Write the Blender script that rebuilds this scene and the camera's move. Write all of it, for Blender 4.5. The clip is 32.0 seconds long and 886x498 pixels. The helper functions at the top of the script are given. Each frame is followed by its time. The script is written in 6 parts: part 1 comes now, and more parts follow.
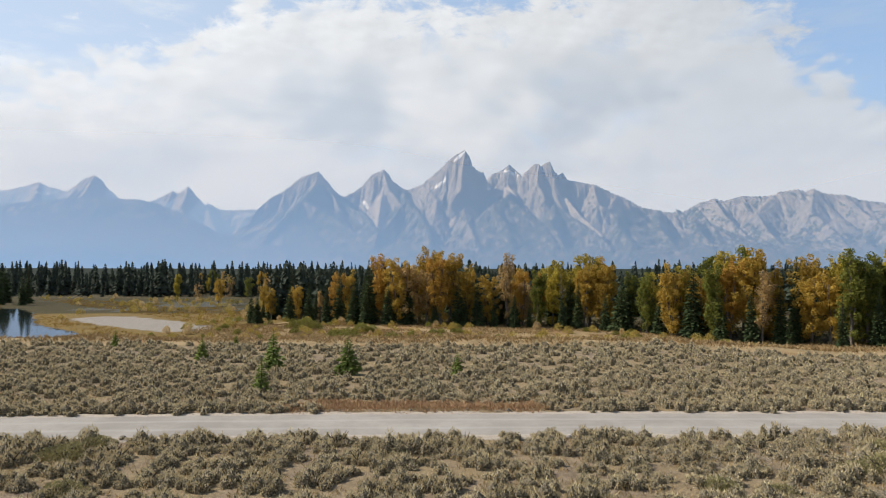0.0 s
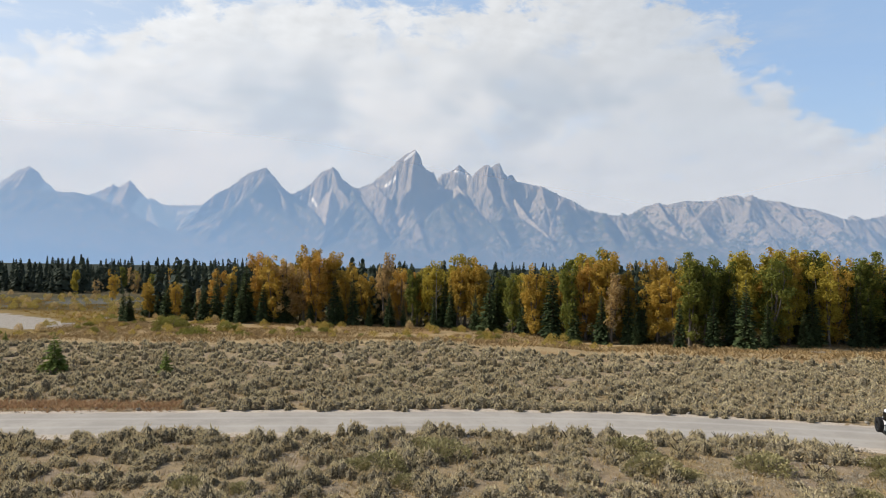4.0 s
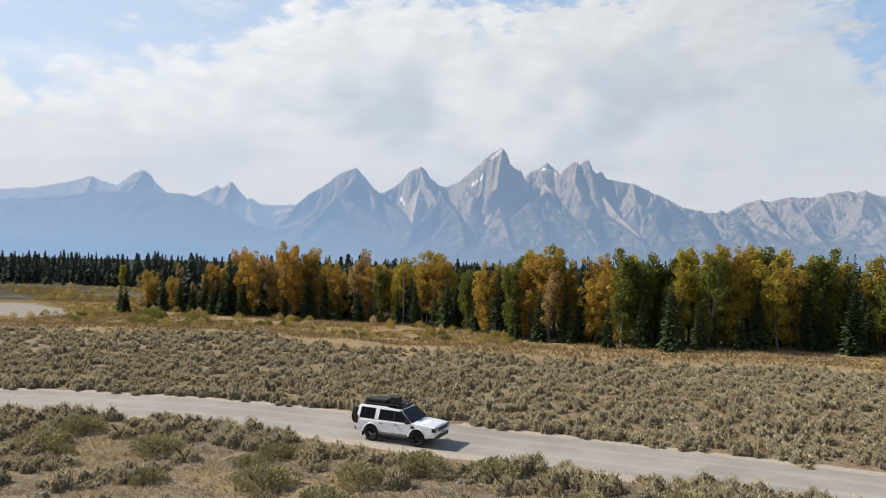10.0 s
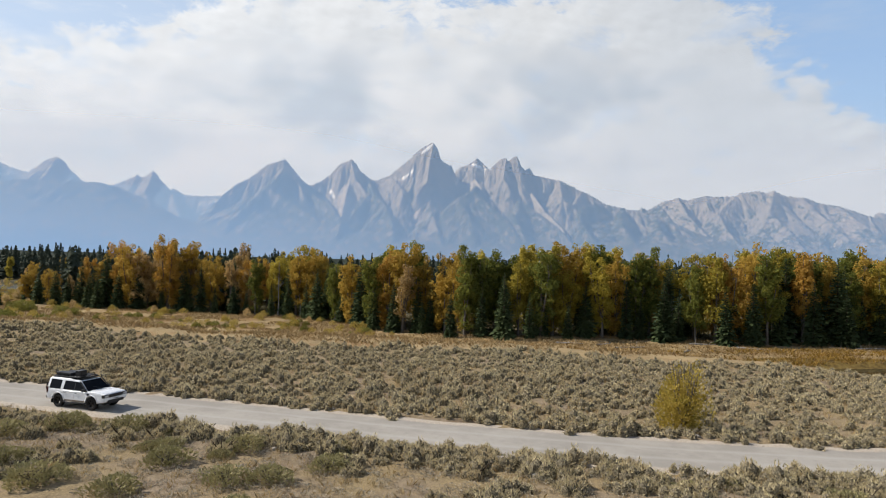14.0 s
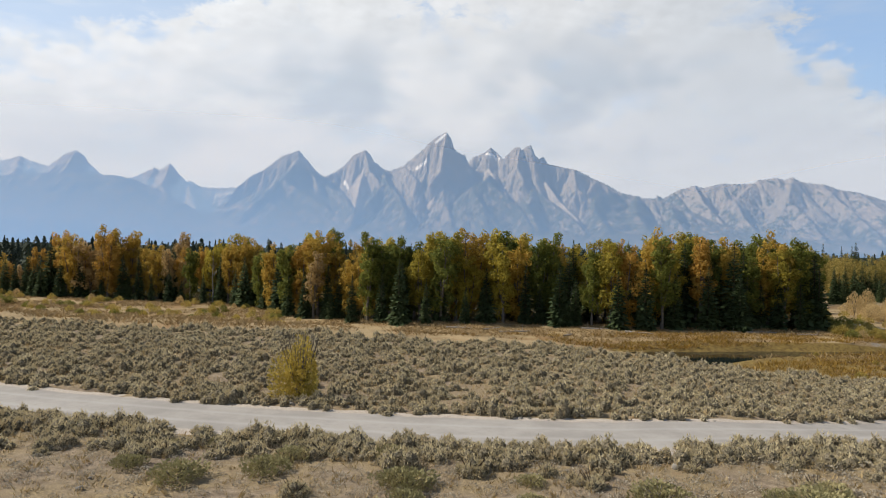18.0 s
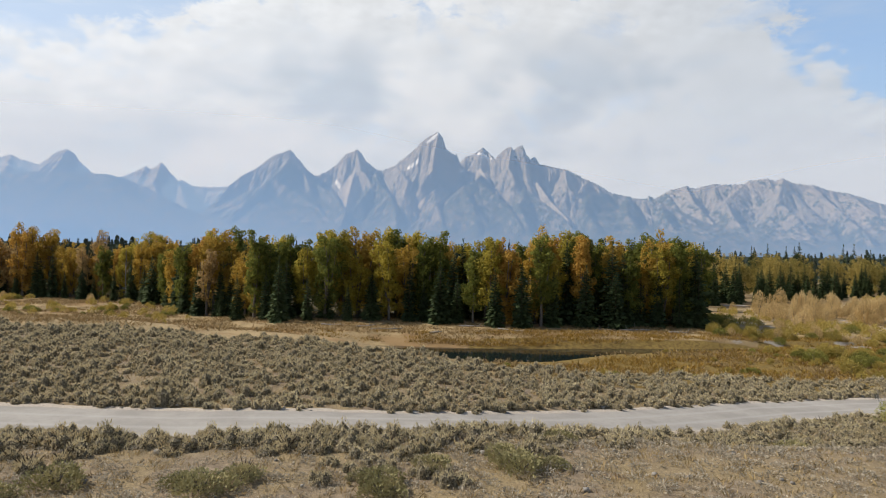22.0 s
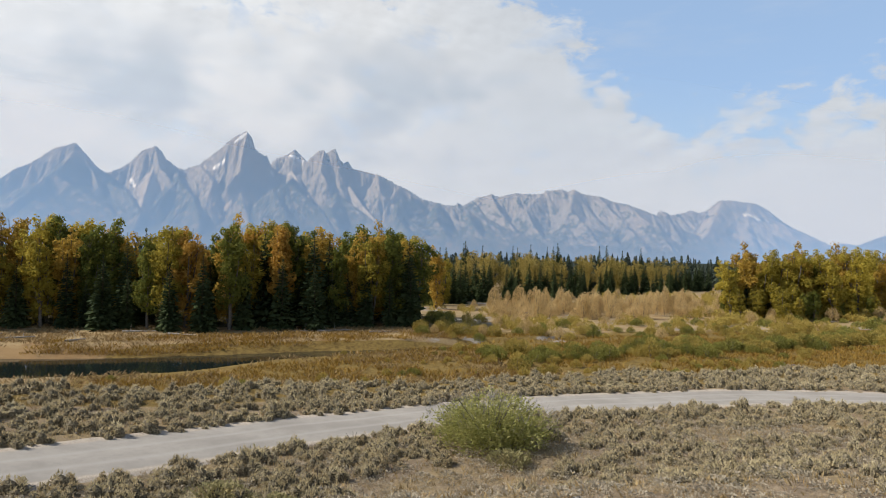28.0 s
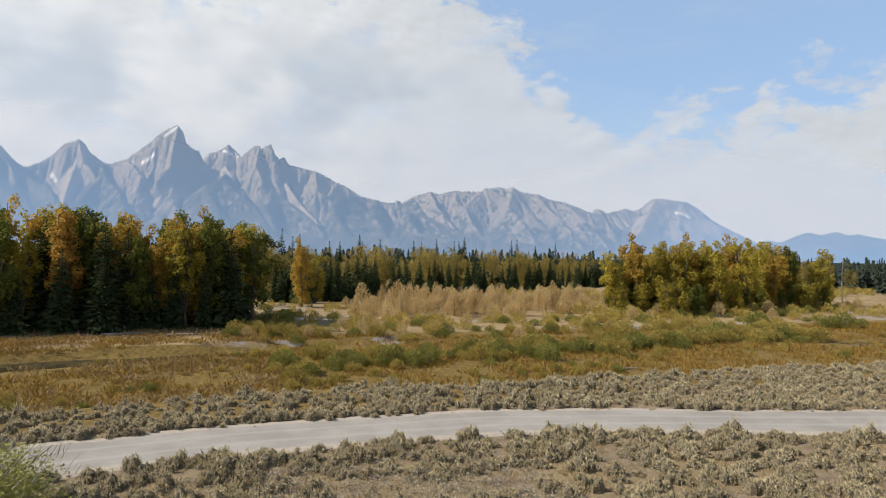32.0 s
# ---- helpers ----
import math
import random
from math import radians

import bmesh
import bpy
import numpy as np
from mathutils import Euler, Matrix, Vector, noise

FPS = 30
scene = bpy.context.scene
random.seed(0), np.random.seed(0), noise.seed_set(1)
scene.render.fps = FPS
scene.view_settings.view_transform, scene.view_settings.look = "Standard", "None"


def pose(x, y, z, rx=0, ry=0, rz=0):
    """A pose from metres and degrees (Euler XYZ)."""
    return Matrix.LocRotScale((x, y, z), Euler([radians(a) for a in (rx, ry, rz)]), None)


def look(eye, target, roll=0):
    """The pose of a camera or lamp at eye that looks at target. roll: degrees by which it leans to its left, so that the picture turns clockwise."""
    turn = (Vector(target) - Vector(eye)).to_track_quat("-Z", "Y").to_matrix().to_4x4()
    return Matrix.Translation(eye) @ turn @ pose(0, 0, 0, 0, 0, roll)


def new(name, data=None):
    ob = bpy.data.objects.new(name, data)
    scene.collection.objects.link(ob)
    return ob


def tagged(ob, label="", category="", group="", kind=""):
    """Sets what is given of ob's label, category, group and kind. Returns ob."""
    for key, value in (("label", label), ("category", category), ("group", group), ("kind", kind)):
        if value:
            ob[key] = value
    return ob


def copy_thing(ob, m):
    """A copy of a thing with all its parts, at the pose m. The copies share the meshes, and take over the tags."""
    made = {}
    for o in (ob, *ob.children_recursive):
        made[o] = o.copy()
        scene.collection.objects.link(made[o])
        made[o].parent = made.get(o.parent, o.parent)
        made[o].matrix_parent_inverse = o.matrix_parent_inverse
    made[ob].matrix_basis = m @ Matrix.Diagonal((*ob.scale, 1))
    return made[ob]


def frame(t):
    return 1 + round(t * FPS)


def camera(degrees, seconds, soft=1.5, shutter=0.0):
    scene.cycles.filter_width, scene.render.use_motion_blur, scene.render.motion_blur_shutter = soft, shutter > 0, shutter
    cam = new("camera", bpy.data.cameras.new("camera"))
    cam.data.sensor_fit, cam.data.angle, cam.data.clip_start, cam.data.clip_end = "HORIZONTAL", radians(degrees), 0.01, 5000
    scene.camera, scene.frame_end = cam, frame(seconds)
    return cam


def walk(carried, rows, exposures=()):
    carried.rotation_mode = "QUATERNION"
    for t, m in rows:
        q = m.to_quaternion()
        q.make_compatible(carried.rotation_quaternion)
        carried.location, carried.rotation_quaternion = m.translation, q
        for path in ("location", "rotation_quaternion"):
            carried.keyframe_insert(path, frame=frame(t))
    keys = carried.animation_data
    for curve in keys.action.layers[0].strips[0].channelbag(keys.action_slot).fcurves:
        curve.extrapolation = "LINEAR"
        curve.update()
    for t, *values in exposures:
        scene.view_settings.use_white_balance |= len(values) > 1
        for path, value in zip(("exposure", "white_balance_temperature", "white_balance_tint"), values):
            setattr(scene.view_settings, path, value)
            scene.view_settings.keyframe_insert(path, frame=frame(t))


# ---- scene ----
cam = camera(66.9, 32.0, soft=1.0)
METRES, EYE, TILT, LEAN, TURN = 168.0, 9.0, 1.45, 0.0, 0.0
ROWS = [
    (0.0, 0.0, 0.0, 0.0, -0.0, 0.0, 0.0),
    (0.5, 0.0146, -0.0031, 0.0001, -0.08, -0.02, -0.14),
    (1.0, 0.0286, -0.0031, 0.0001, -0.05, -0.11, -0.22),
    (1.5, 0.043, -0.0014, 0.0001, -0.05, -0.07, -0.28),
    (2.0, 0.0576, -0.0001, 0.0003, -0.1, -0.05, -0.34),
    (2.5, 0.0723, -0.0018, 0.0003, -0.58, -0.04, -0.44),
    (3.0, 0.0868, -0.0045, 0.0004, -2.48, -0.04, -0.64),
    (3.5, 0.1012, -0.0045, 0.0005, -4.07, -0.02, -0.79),
    (5.5, 0.1596, 0.0025, 0.0002, -3.69, 0.01, -0.87),
    (6.0, 0.1739, 0.0039, -0.0001, -3.45, -0.01, -0.86),
    (6.5, 0.1879, 0.0051, -0.0004, -3.28, -0.0, -0.86),
    (7.0, 0.2031, 0.0054, -0.0005, -3.03, -0.14, -0.87),
    (7.5, 0.2234, 0.0042, -0.0006, -1.37, -0.24, -0.76),
    (8.0, 0.2477, 0.0015, -0.001, 1.35, -0.34, -0.64),
    (8.5, 0.2692, 0.0026, -0.0011, 3.94, -0.26, -0.6),
    (9.0, 0.2835, 0.003, -0.0011, 4.39, -0.16, -0.82),
    (9.5, 0.2946, -0.0028, -0.0004, 3.94, -0.18, -0.94),
    (10.0, 0.3057, -0.0087, -0.0001, 3.83, -0.25, -0.97),
    (10.5, 0.3158, -0.0123, 0.0003, 3.76, -0.3, -1.01),
    (11.0, 0.3255, -0.0172, 0.0007, 3.33, -0.38, -1.05),
    (11.5, 0.3353, -0.0238, 0.0014, 2.48, -0.42, -1.12),
    (12.0, 0.3457, -0.0309, 0.0021, 1.53, -0.47, -1.2),
    (12.5, 0.3573, -0.0382, 0.0028, 0.34, -0.49, -1.3),
    (13.0, 0.3701, -0.0442, 0.0035, -0.62, -0.52, -1.37),
    (13.5, 0.3845, -0.0496, 0.004, -1.4, -0.57, -1.46),
    (14.0, 0.4001, -0.0554, 0.0045, -1.92, -0.65, -1.48),
    (14.5, 0.4166, -0.0616, 0.0047, -1.82, -0.73, -1.42),
    (15.0, 0.4334, -0.0652, 0.0048, -1.75, -0.76, -1.4),
    (15.5, 0.4506, -0.0638, 0.0048, -1.9, -0.92, -1.29),
    (17.5, 0.5239, -0.0643, 0.0033, -0.37, -1.52, -1.04),
    (18.0, 0.5407, -0.071, 0.0038, -0.37, -1.54, -1.08),
    (18.5, 0.557, -0.0774, 0.0043, -0.39, -1.48, -1.11),
    (19.0, 0.5734, -0.0815, 0.0048, -0.35, -1.52, -1.13),
    (19.5, 0.5888, -0.0834, 0.005, -0.7, -1.5, -1.11),
    (20.0, 0.6059, -0.0851, 0.0054, -1.16, -1.5, -1.12),
    (20.5, 0.6236, -0.0852, 0.0054, -1.16, -1.53, -1.12),
    (21.0, 0.6412, -0.0835, 0.0053, -1.02, -1.52, -1.15),
    (21.5, 0.6583, -0.0818, 0.005, -0.92, -1.53, -1.2),
    (22.0, 0.6749, -0.078, 0.0045, -0.75, -1.55, -1.21),
    (22.5, 0.6913, -0.0713, 0.0038, -0.59, -1.56, -1.19),
    (23.0, 0.7077, -0.0643, 0.0028, -0.59, -1.58, -1.18),
    (23.5, 0.7245, -0.0581, 0.0015, -0.54, -1.59, -1.16),
    (24.0, 0.7414, -0.0526, 0.0004, -0.56, -1.59, -1.17),
    (24.5, 0.7577, -0.0485, -0.0005, -1.04, -1.54, -1.2),
    (25.0, 0.7677, -0.0447, -0.0014, -2.95, -1.42, -1.42),
    (25.5, 0.7732, -0.0388, -0.0021, -5.95, -1.32, -1.58),
    (26.0, 0.7789, -0.0326, -0.0032, -8.59, -1.27, -1.64),
    (26.5, 0.7863, -0.0261, -0.0048, -10.91, -1.18, -1.6),
    (28.5, 0.8287, -0.0026, -0.0091, -16.98, -0.61, -1.71),
    (29.0, 0.8418, 0.0013, -0.0092, -17.21, -0.47, -1.69),
    (29.5, 0.8557, 0.0047, -0.0092, -18.55, -0.22, -1.71),
    (30.0, 0.8711, 0.0109, -0.0096, -19.92, -0.22, -1.73),
    (30.5, 0.8888, 0.0203, -0.0108, -20.88, -0.37, -1.65),
    (31.0, 0.908, 0.0301, -0.0124, -21.3, -0.45, -1.62),
    (31.5, 0.9281, 0.0385, -0.014, -21.35, -0.52, -1.6),
    (32.0, 0.9481, 0.0456, -0.0154, -21.25, -0.77, -1.62),
]
walk(cam, [(t, pose(0, 0, EYE, TILT, LEAN, TURN) @ pose(METRES * x, METRES * y, METRES * z, 90 + pitch, roll, yaw)) for t, x, y, z, yaw, pitch, roll in ROWS])


# ---- sky, clouds and sun ----
SUN_AZ, SUN_EL = -78.0, 41.5      # degrees from +y towards +x; height
sun = new("sun", bpy.data.lights.new("sun", "SUN"))
sun.data.energy, sun.data.angle, sun.data.color = 4.5, radians(0.6), (1.0, 0.94, 0.85)
sd = Vector((math.sin(radians(SUN_AZ)) * math.cos(radians(SUN_EL)), math.cos(radians(SUN_AZ)) * math.cos(radians(SUN_EL)), math.sin(radians(SUN_EL))))
sun.matrix_world = look(sd * 300, (0, 0, 0))


class Nodes:
    """Short-hand for a node tree."""

    def __init__(self, tree):
        self.t = tree

    def n(self, kind, **props):
        node = self.t.nodes.new(kind)
        for k, v in props.items():
            if k == "op":
                node.operation = v
            elif k == "mode":
                node.blend_type = v
            elif k == "dtype":
                node.data_type = v
            elif k == "dims":
                node.noise_dimensions = v
            elif k == "feature":
                node.feature = v
            elif k == "attr":
                node.attribute_name = v
        return node

    def link(self, a, b):
        self.t.links.new(a, b)

    def put(self, sock, v):
        if isinstance(v, bpy.types.NodeSocket):
            self.link(v, sock)
        elif v is not None:
            sock.default_value = v

    def math(self, op, a, b=None, c=None, clamp=False):
        m = self.n("ShaderNodeMath", op=op)
        m.use_clamp = clamp
        for s, v in zip(m.inputs, (a, b, c)):
            self.put(s, v)
        return m.outputs[0]

    def ramp(self, fac, a, b, lo=0.0, hi=1.0):
        m = self.n("ShaderNodeMapRange")
        m.interpolation_type = "SMOOTHSTEP"
        for s, v in zip(m.inputs, (fac, a, b, lo, hi)):
            self.put(s, v)
        return m.outputs[0]

    def mix(self, fac, a, b, mode="MIX"):
        m = self.n("ShaderNodeMix", dtype="RGBA", mode=mode)
        self.put(m.inputs[0], fac)
        for s, v in ((m.inputs[6], a), (m.inputs[7], b)):
            self.put(s, (*v, 1.0) if isinstance(v, tuple) and len(v) == 3 else v)
        return m.outputs[2]

    def noise(self, vec, scale, detail=3.0, rough=0.55, dims="3D", lac=2.0, warp=0.0):
        m = self.n("ShaderNodeTexNoise", dims=dims)
        self.put(m.inputs["Vector"], vec)
        m.inputs["Scale"].default_value, m.inputs["Detail"].default_value = scale, detail
        m.inputs["Roughness"].default_value, m.inputs["Lacunarity"].default_value = rough, lac
        m.inputs["Distortion"].default_value = warp
        return m.outputs[0]

    def vec(self, x, y, z):
        m = self.n("ShaderNodeCombineXYZ")
        for s, v in zip(m.inputs, (x, y, z)):
            self.put(s, v)
        return m.outputs[0]


def build_world():
    w = bpy.data.worlds.new("sky")
    scene.world = w
    w.use_nodes = True
    w.node_tree.nodes.clear()
    k = Nodes(w.node_tree)
    out = k.n("ShaderNodeOutputWorld")
    sky = k.n("ShaderNodeTexSky")
    sky.sky_type, sky.sun_disc = "NISHITA", False
    sky.sun_elevation, sky.sun_rotation = radians(SUN_EL), radians(SUN_AZ)
    sky.altitude, sky.air_density, sky.dust_density, sky.ozone_density = 2000, 1.0, 1.2, 1.6
    clear = k.n("ShaderNodeBackground")
    clear.inputs[1].default_value = SKY
    co = k.n("ShaderNodeTexCoord").outputs["Generated"]
    sep = k.n("ShaderNodeSeparateXYZ")
    k.link(co, sep.inputs[0])
    x, y, z = sep.outputs
    az = k.math("MULTIPLY", k.math("ARCTAN2", x, y), 57.29578)
    el = k.math("MULTIPLY", k.math("ARCSINE", z), 57.29578)
    k.link(k.mix(k.ramp(el, 24.0, 42.0, 0.55, 0.0), sky.outputs[0], k.mix(k.ramp(az, -30.0, 20.0), (7.0, 8.0, 9.1), (4.2, 6.0, 8.6))), clear.inputs[0])
    # The upper edge of the cloud bank: rising from the south, with a gap of blue in the north.
    left = k.math("MULTIPLY_ADD", az, 0.40, 28.0)
    right = k.math("MAXIMUM", k.math("SUBTRACT", 46.0, az), k.math("MULTIPLY_ADD", az, 0.25, 2.6))
    top = k.math("MINIMUM", left, k.math("MINIMUM", right, 23.5))
    p = k.vec(k.math("MULTIPLY", az, 0.075), k.math("MULTIPLY", el, 0.13), 0.3)
    big = k.noise(p, 1.3, 3.0, 0.5, warp=0.2)
    puff = k.noise(p, 4.2, 9.0, 0.6, warp=0.25)
    inside = k.math("DIVIDE", k.math("SUBTRACT", top, el), 5.5)
    edge_ = k.math("ADD", inside, k.math("ADD", k.math("MULTIPLY_ADD", big, 1.8, -0.9), k.math("MULTIPLY_ADD", puff, 2.6, -1.3)))
    wisp = k.ramp(k.noise(k.vec(k.math("MULTIPLY", az, 0.05), k.math("MULTIPLY", el, 0.2), 4.0), 2.2, 7.0, 0.62), 0.48, 0.75, 0.0, 0.5)
    thin = k.ramp(k.noise(p, 2.1, 6.0, 0.55, warp=0.3), 0.56, 0.72, 1.0, 0.62)
    cover = k.math("MULTIPLY", k.ramp(edge_, 0.0, 0.55), thin)
    cover = k.math("MAXIMUM", cover, k.math("MULTIPLY", wisp, k.ramp(az, 20.0, 36.0, 1.0, 0.25)))
    low = k.ramp(el, 3.0, 9.0, 0.94, 0.0)
    cover = k.math("MAXIMUM", cover, low, clamp=True)
    # Shade inside the bank: white heads at its edge, grey bellies.
    belly = k.math("MULTIPLY", k.ramp(k.noise(p, 1.6, 5.0, 0.5, warp=0.2), 0.36, 0.66), k.ramp(inside, 0.3, 1.9))
    belly = k.math("MAXIMUM", belly, k.ramp(az, 6.0, 26.0, 0.0, 0.55))
    soft = k.math("MULTIPLY_ADD", k.noise(p, 5.0, 8.0, 0.55), 0.14, 0.93)
    # Billows: their sides towards the sun are lighter.
    sunward = k.vec(k.math("MULTIPLY_ADD", az, 0.075, -0.035), k.math("MULTIPLY_ADD", el, 0.13, 0.06), 0.3)
    billow = k.math("SUBTRACT", k.noise(p, 2.6, 5.0, 0.5), k.noise(sunward, 2.6, 5.0, 0.5))
    soft = k.math("MULTIPLY_ADD", k.math("MULTIPLY", billow, k.ramp(inside, 0.2, 2.2, 1.0, 0.25)), 0.55, soft)
    tone = k.mix(belly, (0.875, 0.895, 0.92), (0.61, 0.675, 0.76))
    haze_tone = k.mix(k.ramp(el, 2.0, 12.0), (0.80, 0.825, 0.855), tone)
    cloud = k.n("ShaderNodeBackground")
    soft = k.math("MULTIPLY", soft, k.ramp(az, -36.0, 20.0, 1.13, 0.95))
    k.link(k.mix(1.0, haze_tone, k.vec(soft, soft, soft), "MULTIPLY"), cloud.inputs[0])
    cloud.inputs[1].default_value = CLOUD
    m = k.n("ShaderNodeMixShader")
    k.link(cover, m.inputs[0])
    k.link(clear.outputs[0], m.inputs[1])
    k.link(cloud.outputs[0], m.inputs[2])
    k.link(m.outputs[0], out.inputs[0])


SKY, CLOUD = 0.102, 0.765
build_world()
scene.view_settings.exposure = 0.22


# ---- materials ----
def material(name, build, rough=0.9, spec=0.2):
    """A principled material. build(k, bsdf) wires it and may return a height for bumps and its strength."""
    m = bpy.data.materials.new(name)
    m.use_nodes = True
    k = Nodes(m.node_tree)
    bsdf = m.node_tree.nodes["Principled BSDF"]
    bsdf.inputs["Roughness"].default_value = rough
    bsdf.inputs["Specular IOR Level"].default_value = spec
    got = build(k, bsdf)
    if got:
        b = k.n("ShaderNodeBump")
        b.inputs["Strength"].default_value, b.inputs["Distance"].default_value = got[1], got[2]
        k.link(got[0], b.inputs["Height"])
        k.link(b.outputs[0], bsdf.inputs["Normal"])
    return m


def where(k):
    return k.n("ShaderNodeNewGeometry").outputs["Position"]


def plain(name, colour, rough=0.5, metal=0.0, spec=0.5, vary=0.15, scale=8.0):
    def build(k, b):
        co = k.n("ShaderNodeTexCoord").outputs["Object"]
        f = k.noise(co, scale, 5.0, 0.6)
        dark = tuple(c * (1 - vary) for c in colour)
        k.link(k.mix(k.ramp(f, 0.3, 0.7), dark, colour), b.inputs["Base Color"])
        k.link(k.ramp(k.noise(co, scale * 2.3, 4.0), 0.3, 0.7, max(rough - 0.08, 0.02), min(rough + 0.08, 1.0)), b.inputs["Roughness"])
        b.inputs["Metallic"].default_value = metal
    return material(name, build, rough, spec)


def leafy(name, dark, light, odd, through_=0.35, tint=True):
    """Foliage: diffuse with light through it; varies leaf by leaf and plant by plant."""
    def build(k, b):
        isl = k.n("ShaderNodeNewGeometry").outputs["Random Per Island"]
        if tint:
            per = k.n("ShaderNodeAttribute", attr="tint").outputs["Fac"]
        else:
            per = k.n("ShaderNodeObjectInfo").outputs["Random"]
        f = k.math("ADD", k.math("MULTIPLY", isl, 0.55), k.math("MULTIPLY", per, 0.45))
        c = k.mix(f, dark, light)
        if tint:
            c = k.mix(k.ramp(per, -0.6, -0.2, 1.0, 0.0), c, tuple(0.8 * q for q in dark))
        patch = k.ramp(k.noise(where(k), 0.9, 2.0), 0.52, 0.68, 0.0, 0.75)
        c = k.mix(patch, c, k.mix(isl, odd, light))
        k.link(c, b.inputs["Base Color"])
        tr = k.n("ShaderNodeBsdfTranslucent")
        k.link(c, tr.inputs[0])
        mx = k.n("ShaderNodeMixShader")
        mx.inputs[0].default_value = through_
        k.link(b.outputs[0], mx.inputs[1])
        k.link(tr.outputs[0], mx.inputs[2])
        o = [n for n in k.t.nodes if n.bl_idname == "ShaderNodeOutputMaterial"][0]
        k.link(mx.outputs[0], o.inputs[0])
    return material(name, build, 0.85, 0.15)


def sage_build(k, b):
    """Grey-green foliage in small tufts, the shaded gaps between them painted dark; some bushes browner."""
    pos = where(k)
    geo = k.n("ShaderNodeNewGeometry")
    per = k.n("ShaderNodeAttribute", attr="tint").outputs["Fac"]
    fine = k.noise(pos, 14.0, 3.0, 0.65)
    c = k.mix(per, (0.445, 0.367, 0.21), (0.605, 0.508, 0.312))
    c = k.mix(k.ramp(k.noise(pos, 0.35, 3.0), 0.48, 0.66, 0.0, 0.55), c, (0.45, 0.345, 0.195))
    c = k.mix(k.ramp(geo.outputs["Random Per Island"], 0.45, 1.0, 0.0, 0.15), c, (0.61, 0.527, 0.32))
    # Old wood inside, darkened further: the shade between twigs is in this colour.
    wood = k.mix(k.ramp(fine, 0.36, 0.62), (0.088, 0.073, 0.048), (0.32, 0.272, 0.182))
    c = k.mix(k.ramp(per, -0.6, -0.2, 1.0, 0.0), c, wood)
    k.link(c, b.inputs["Base Color"])
    tr, mx = k.n("ShaderNodeBsdfTranslucent"), k.n("ShaderNodeMixShader")
    k.link(c, tr.inputs[0])
    mx.inputs[0].default_value = 0.28
    k.link(b.outputs[0], mx.inputs[1])
    k.link(tr.outputs[0], mx.inputs[2])
    k.link(mx.outputs[0], [n for n in k.t.nodes if n.bl_idname == "ShaderNodeOutputMaterial"][0].inputs[0])
    return fine, 0.6, 0.05


def ground_build(k, b):
    pos = where(k)
    at = {a: k.n("ShaderNodeAttribute", attr=a).outputs["Fac"] for a in ("straw", "gravel", "marsh", "forest")}
    f1, f2, f3 = k.noise(pos, 0.22, 6.0, 0.6), k.noise(pos, 1.7, 6.0, 0.7), k.noise(pos, 9.0, 5.0, 0.7)
    soil = k.mix(k.ramp(f2, 0.35, 0.65), (0.185, 0.138, 0.092), (0.345, 0.268, 0.185))
    dry = k.mix(k.ramp(f3, 0.3, 0.7), (0.235, 0.173, 0.09), (0.41, 0.31, 0.165))
    base = k.mix(k.ramp(k.math("ADD", f1, k.math("MULTIPLY", f3, 0.3)), 0.5, 0.8), soil, dry)
    rust = k.ramp(k.noise(pos, 0.35, 5.0, 0.6), 0.60, 0.72, 0.0, 0.35)
    base = k.mix(rust, base, (0.30, 0.165, 0.085))
    straw = k.mix(k.ramp(f1, 0.35, 0.65), (0.19, 0.132, 0.062), (0.355, 0.255, 0.125))
    straw = k.mix(k.ramp(f3, 0.35, 0.75), straw, (0.39, 0.295, 0.17))
    straw = k.mix(k.ramp(k.noise(pos, 0.09, 5.0, 0.65), 0.50, 0.62, 0.0, 0.7), straw, (0.25, 0.148, 0.064))
    marsh = k.mix(k.ramp(f2, 0.35, 0.65), (0.13, 0.085, 0.028), (0.24, 0.165, 0.052))
    stones = k.mix(k.ramp(f3, 0.35, 0.65), (0.20, 0.172, 0.14), (0.38, 0.345, 0.295))
    f4 = k.noise(pos, 26.0, 4.0, 0.75)
    base = k.mix(k.ramp(f4, 0.38, 0.60, 0.5, 0.0), base, (0.10, 0.077, 0.052))
    base = k.mix(k.ramp(f4, 0.58, 0.72, 0.0, 0.45), base, (0.40, 0.305, 0.195))
    jit = k.math("MULTIPLY_ADD", f2, 0.5, -0.25)
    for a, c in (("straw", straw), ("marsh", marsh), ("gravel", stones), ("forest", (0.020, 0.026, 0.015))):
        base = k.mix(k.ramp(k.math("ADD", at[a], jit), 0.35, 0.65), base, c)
    k.link(base, b.inputs["Base Color"])
    return f3, 0.7, 0.06


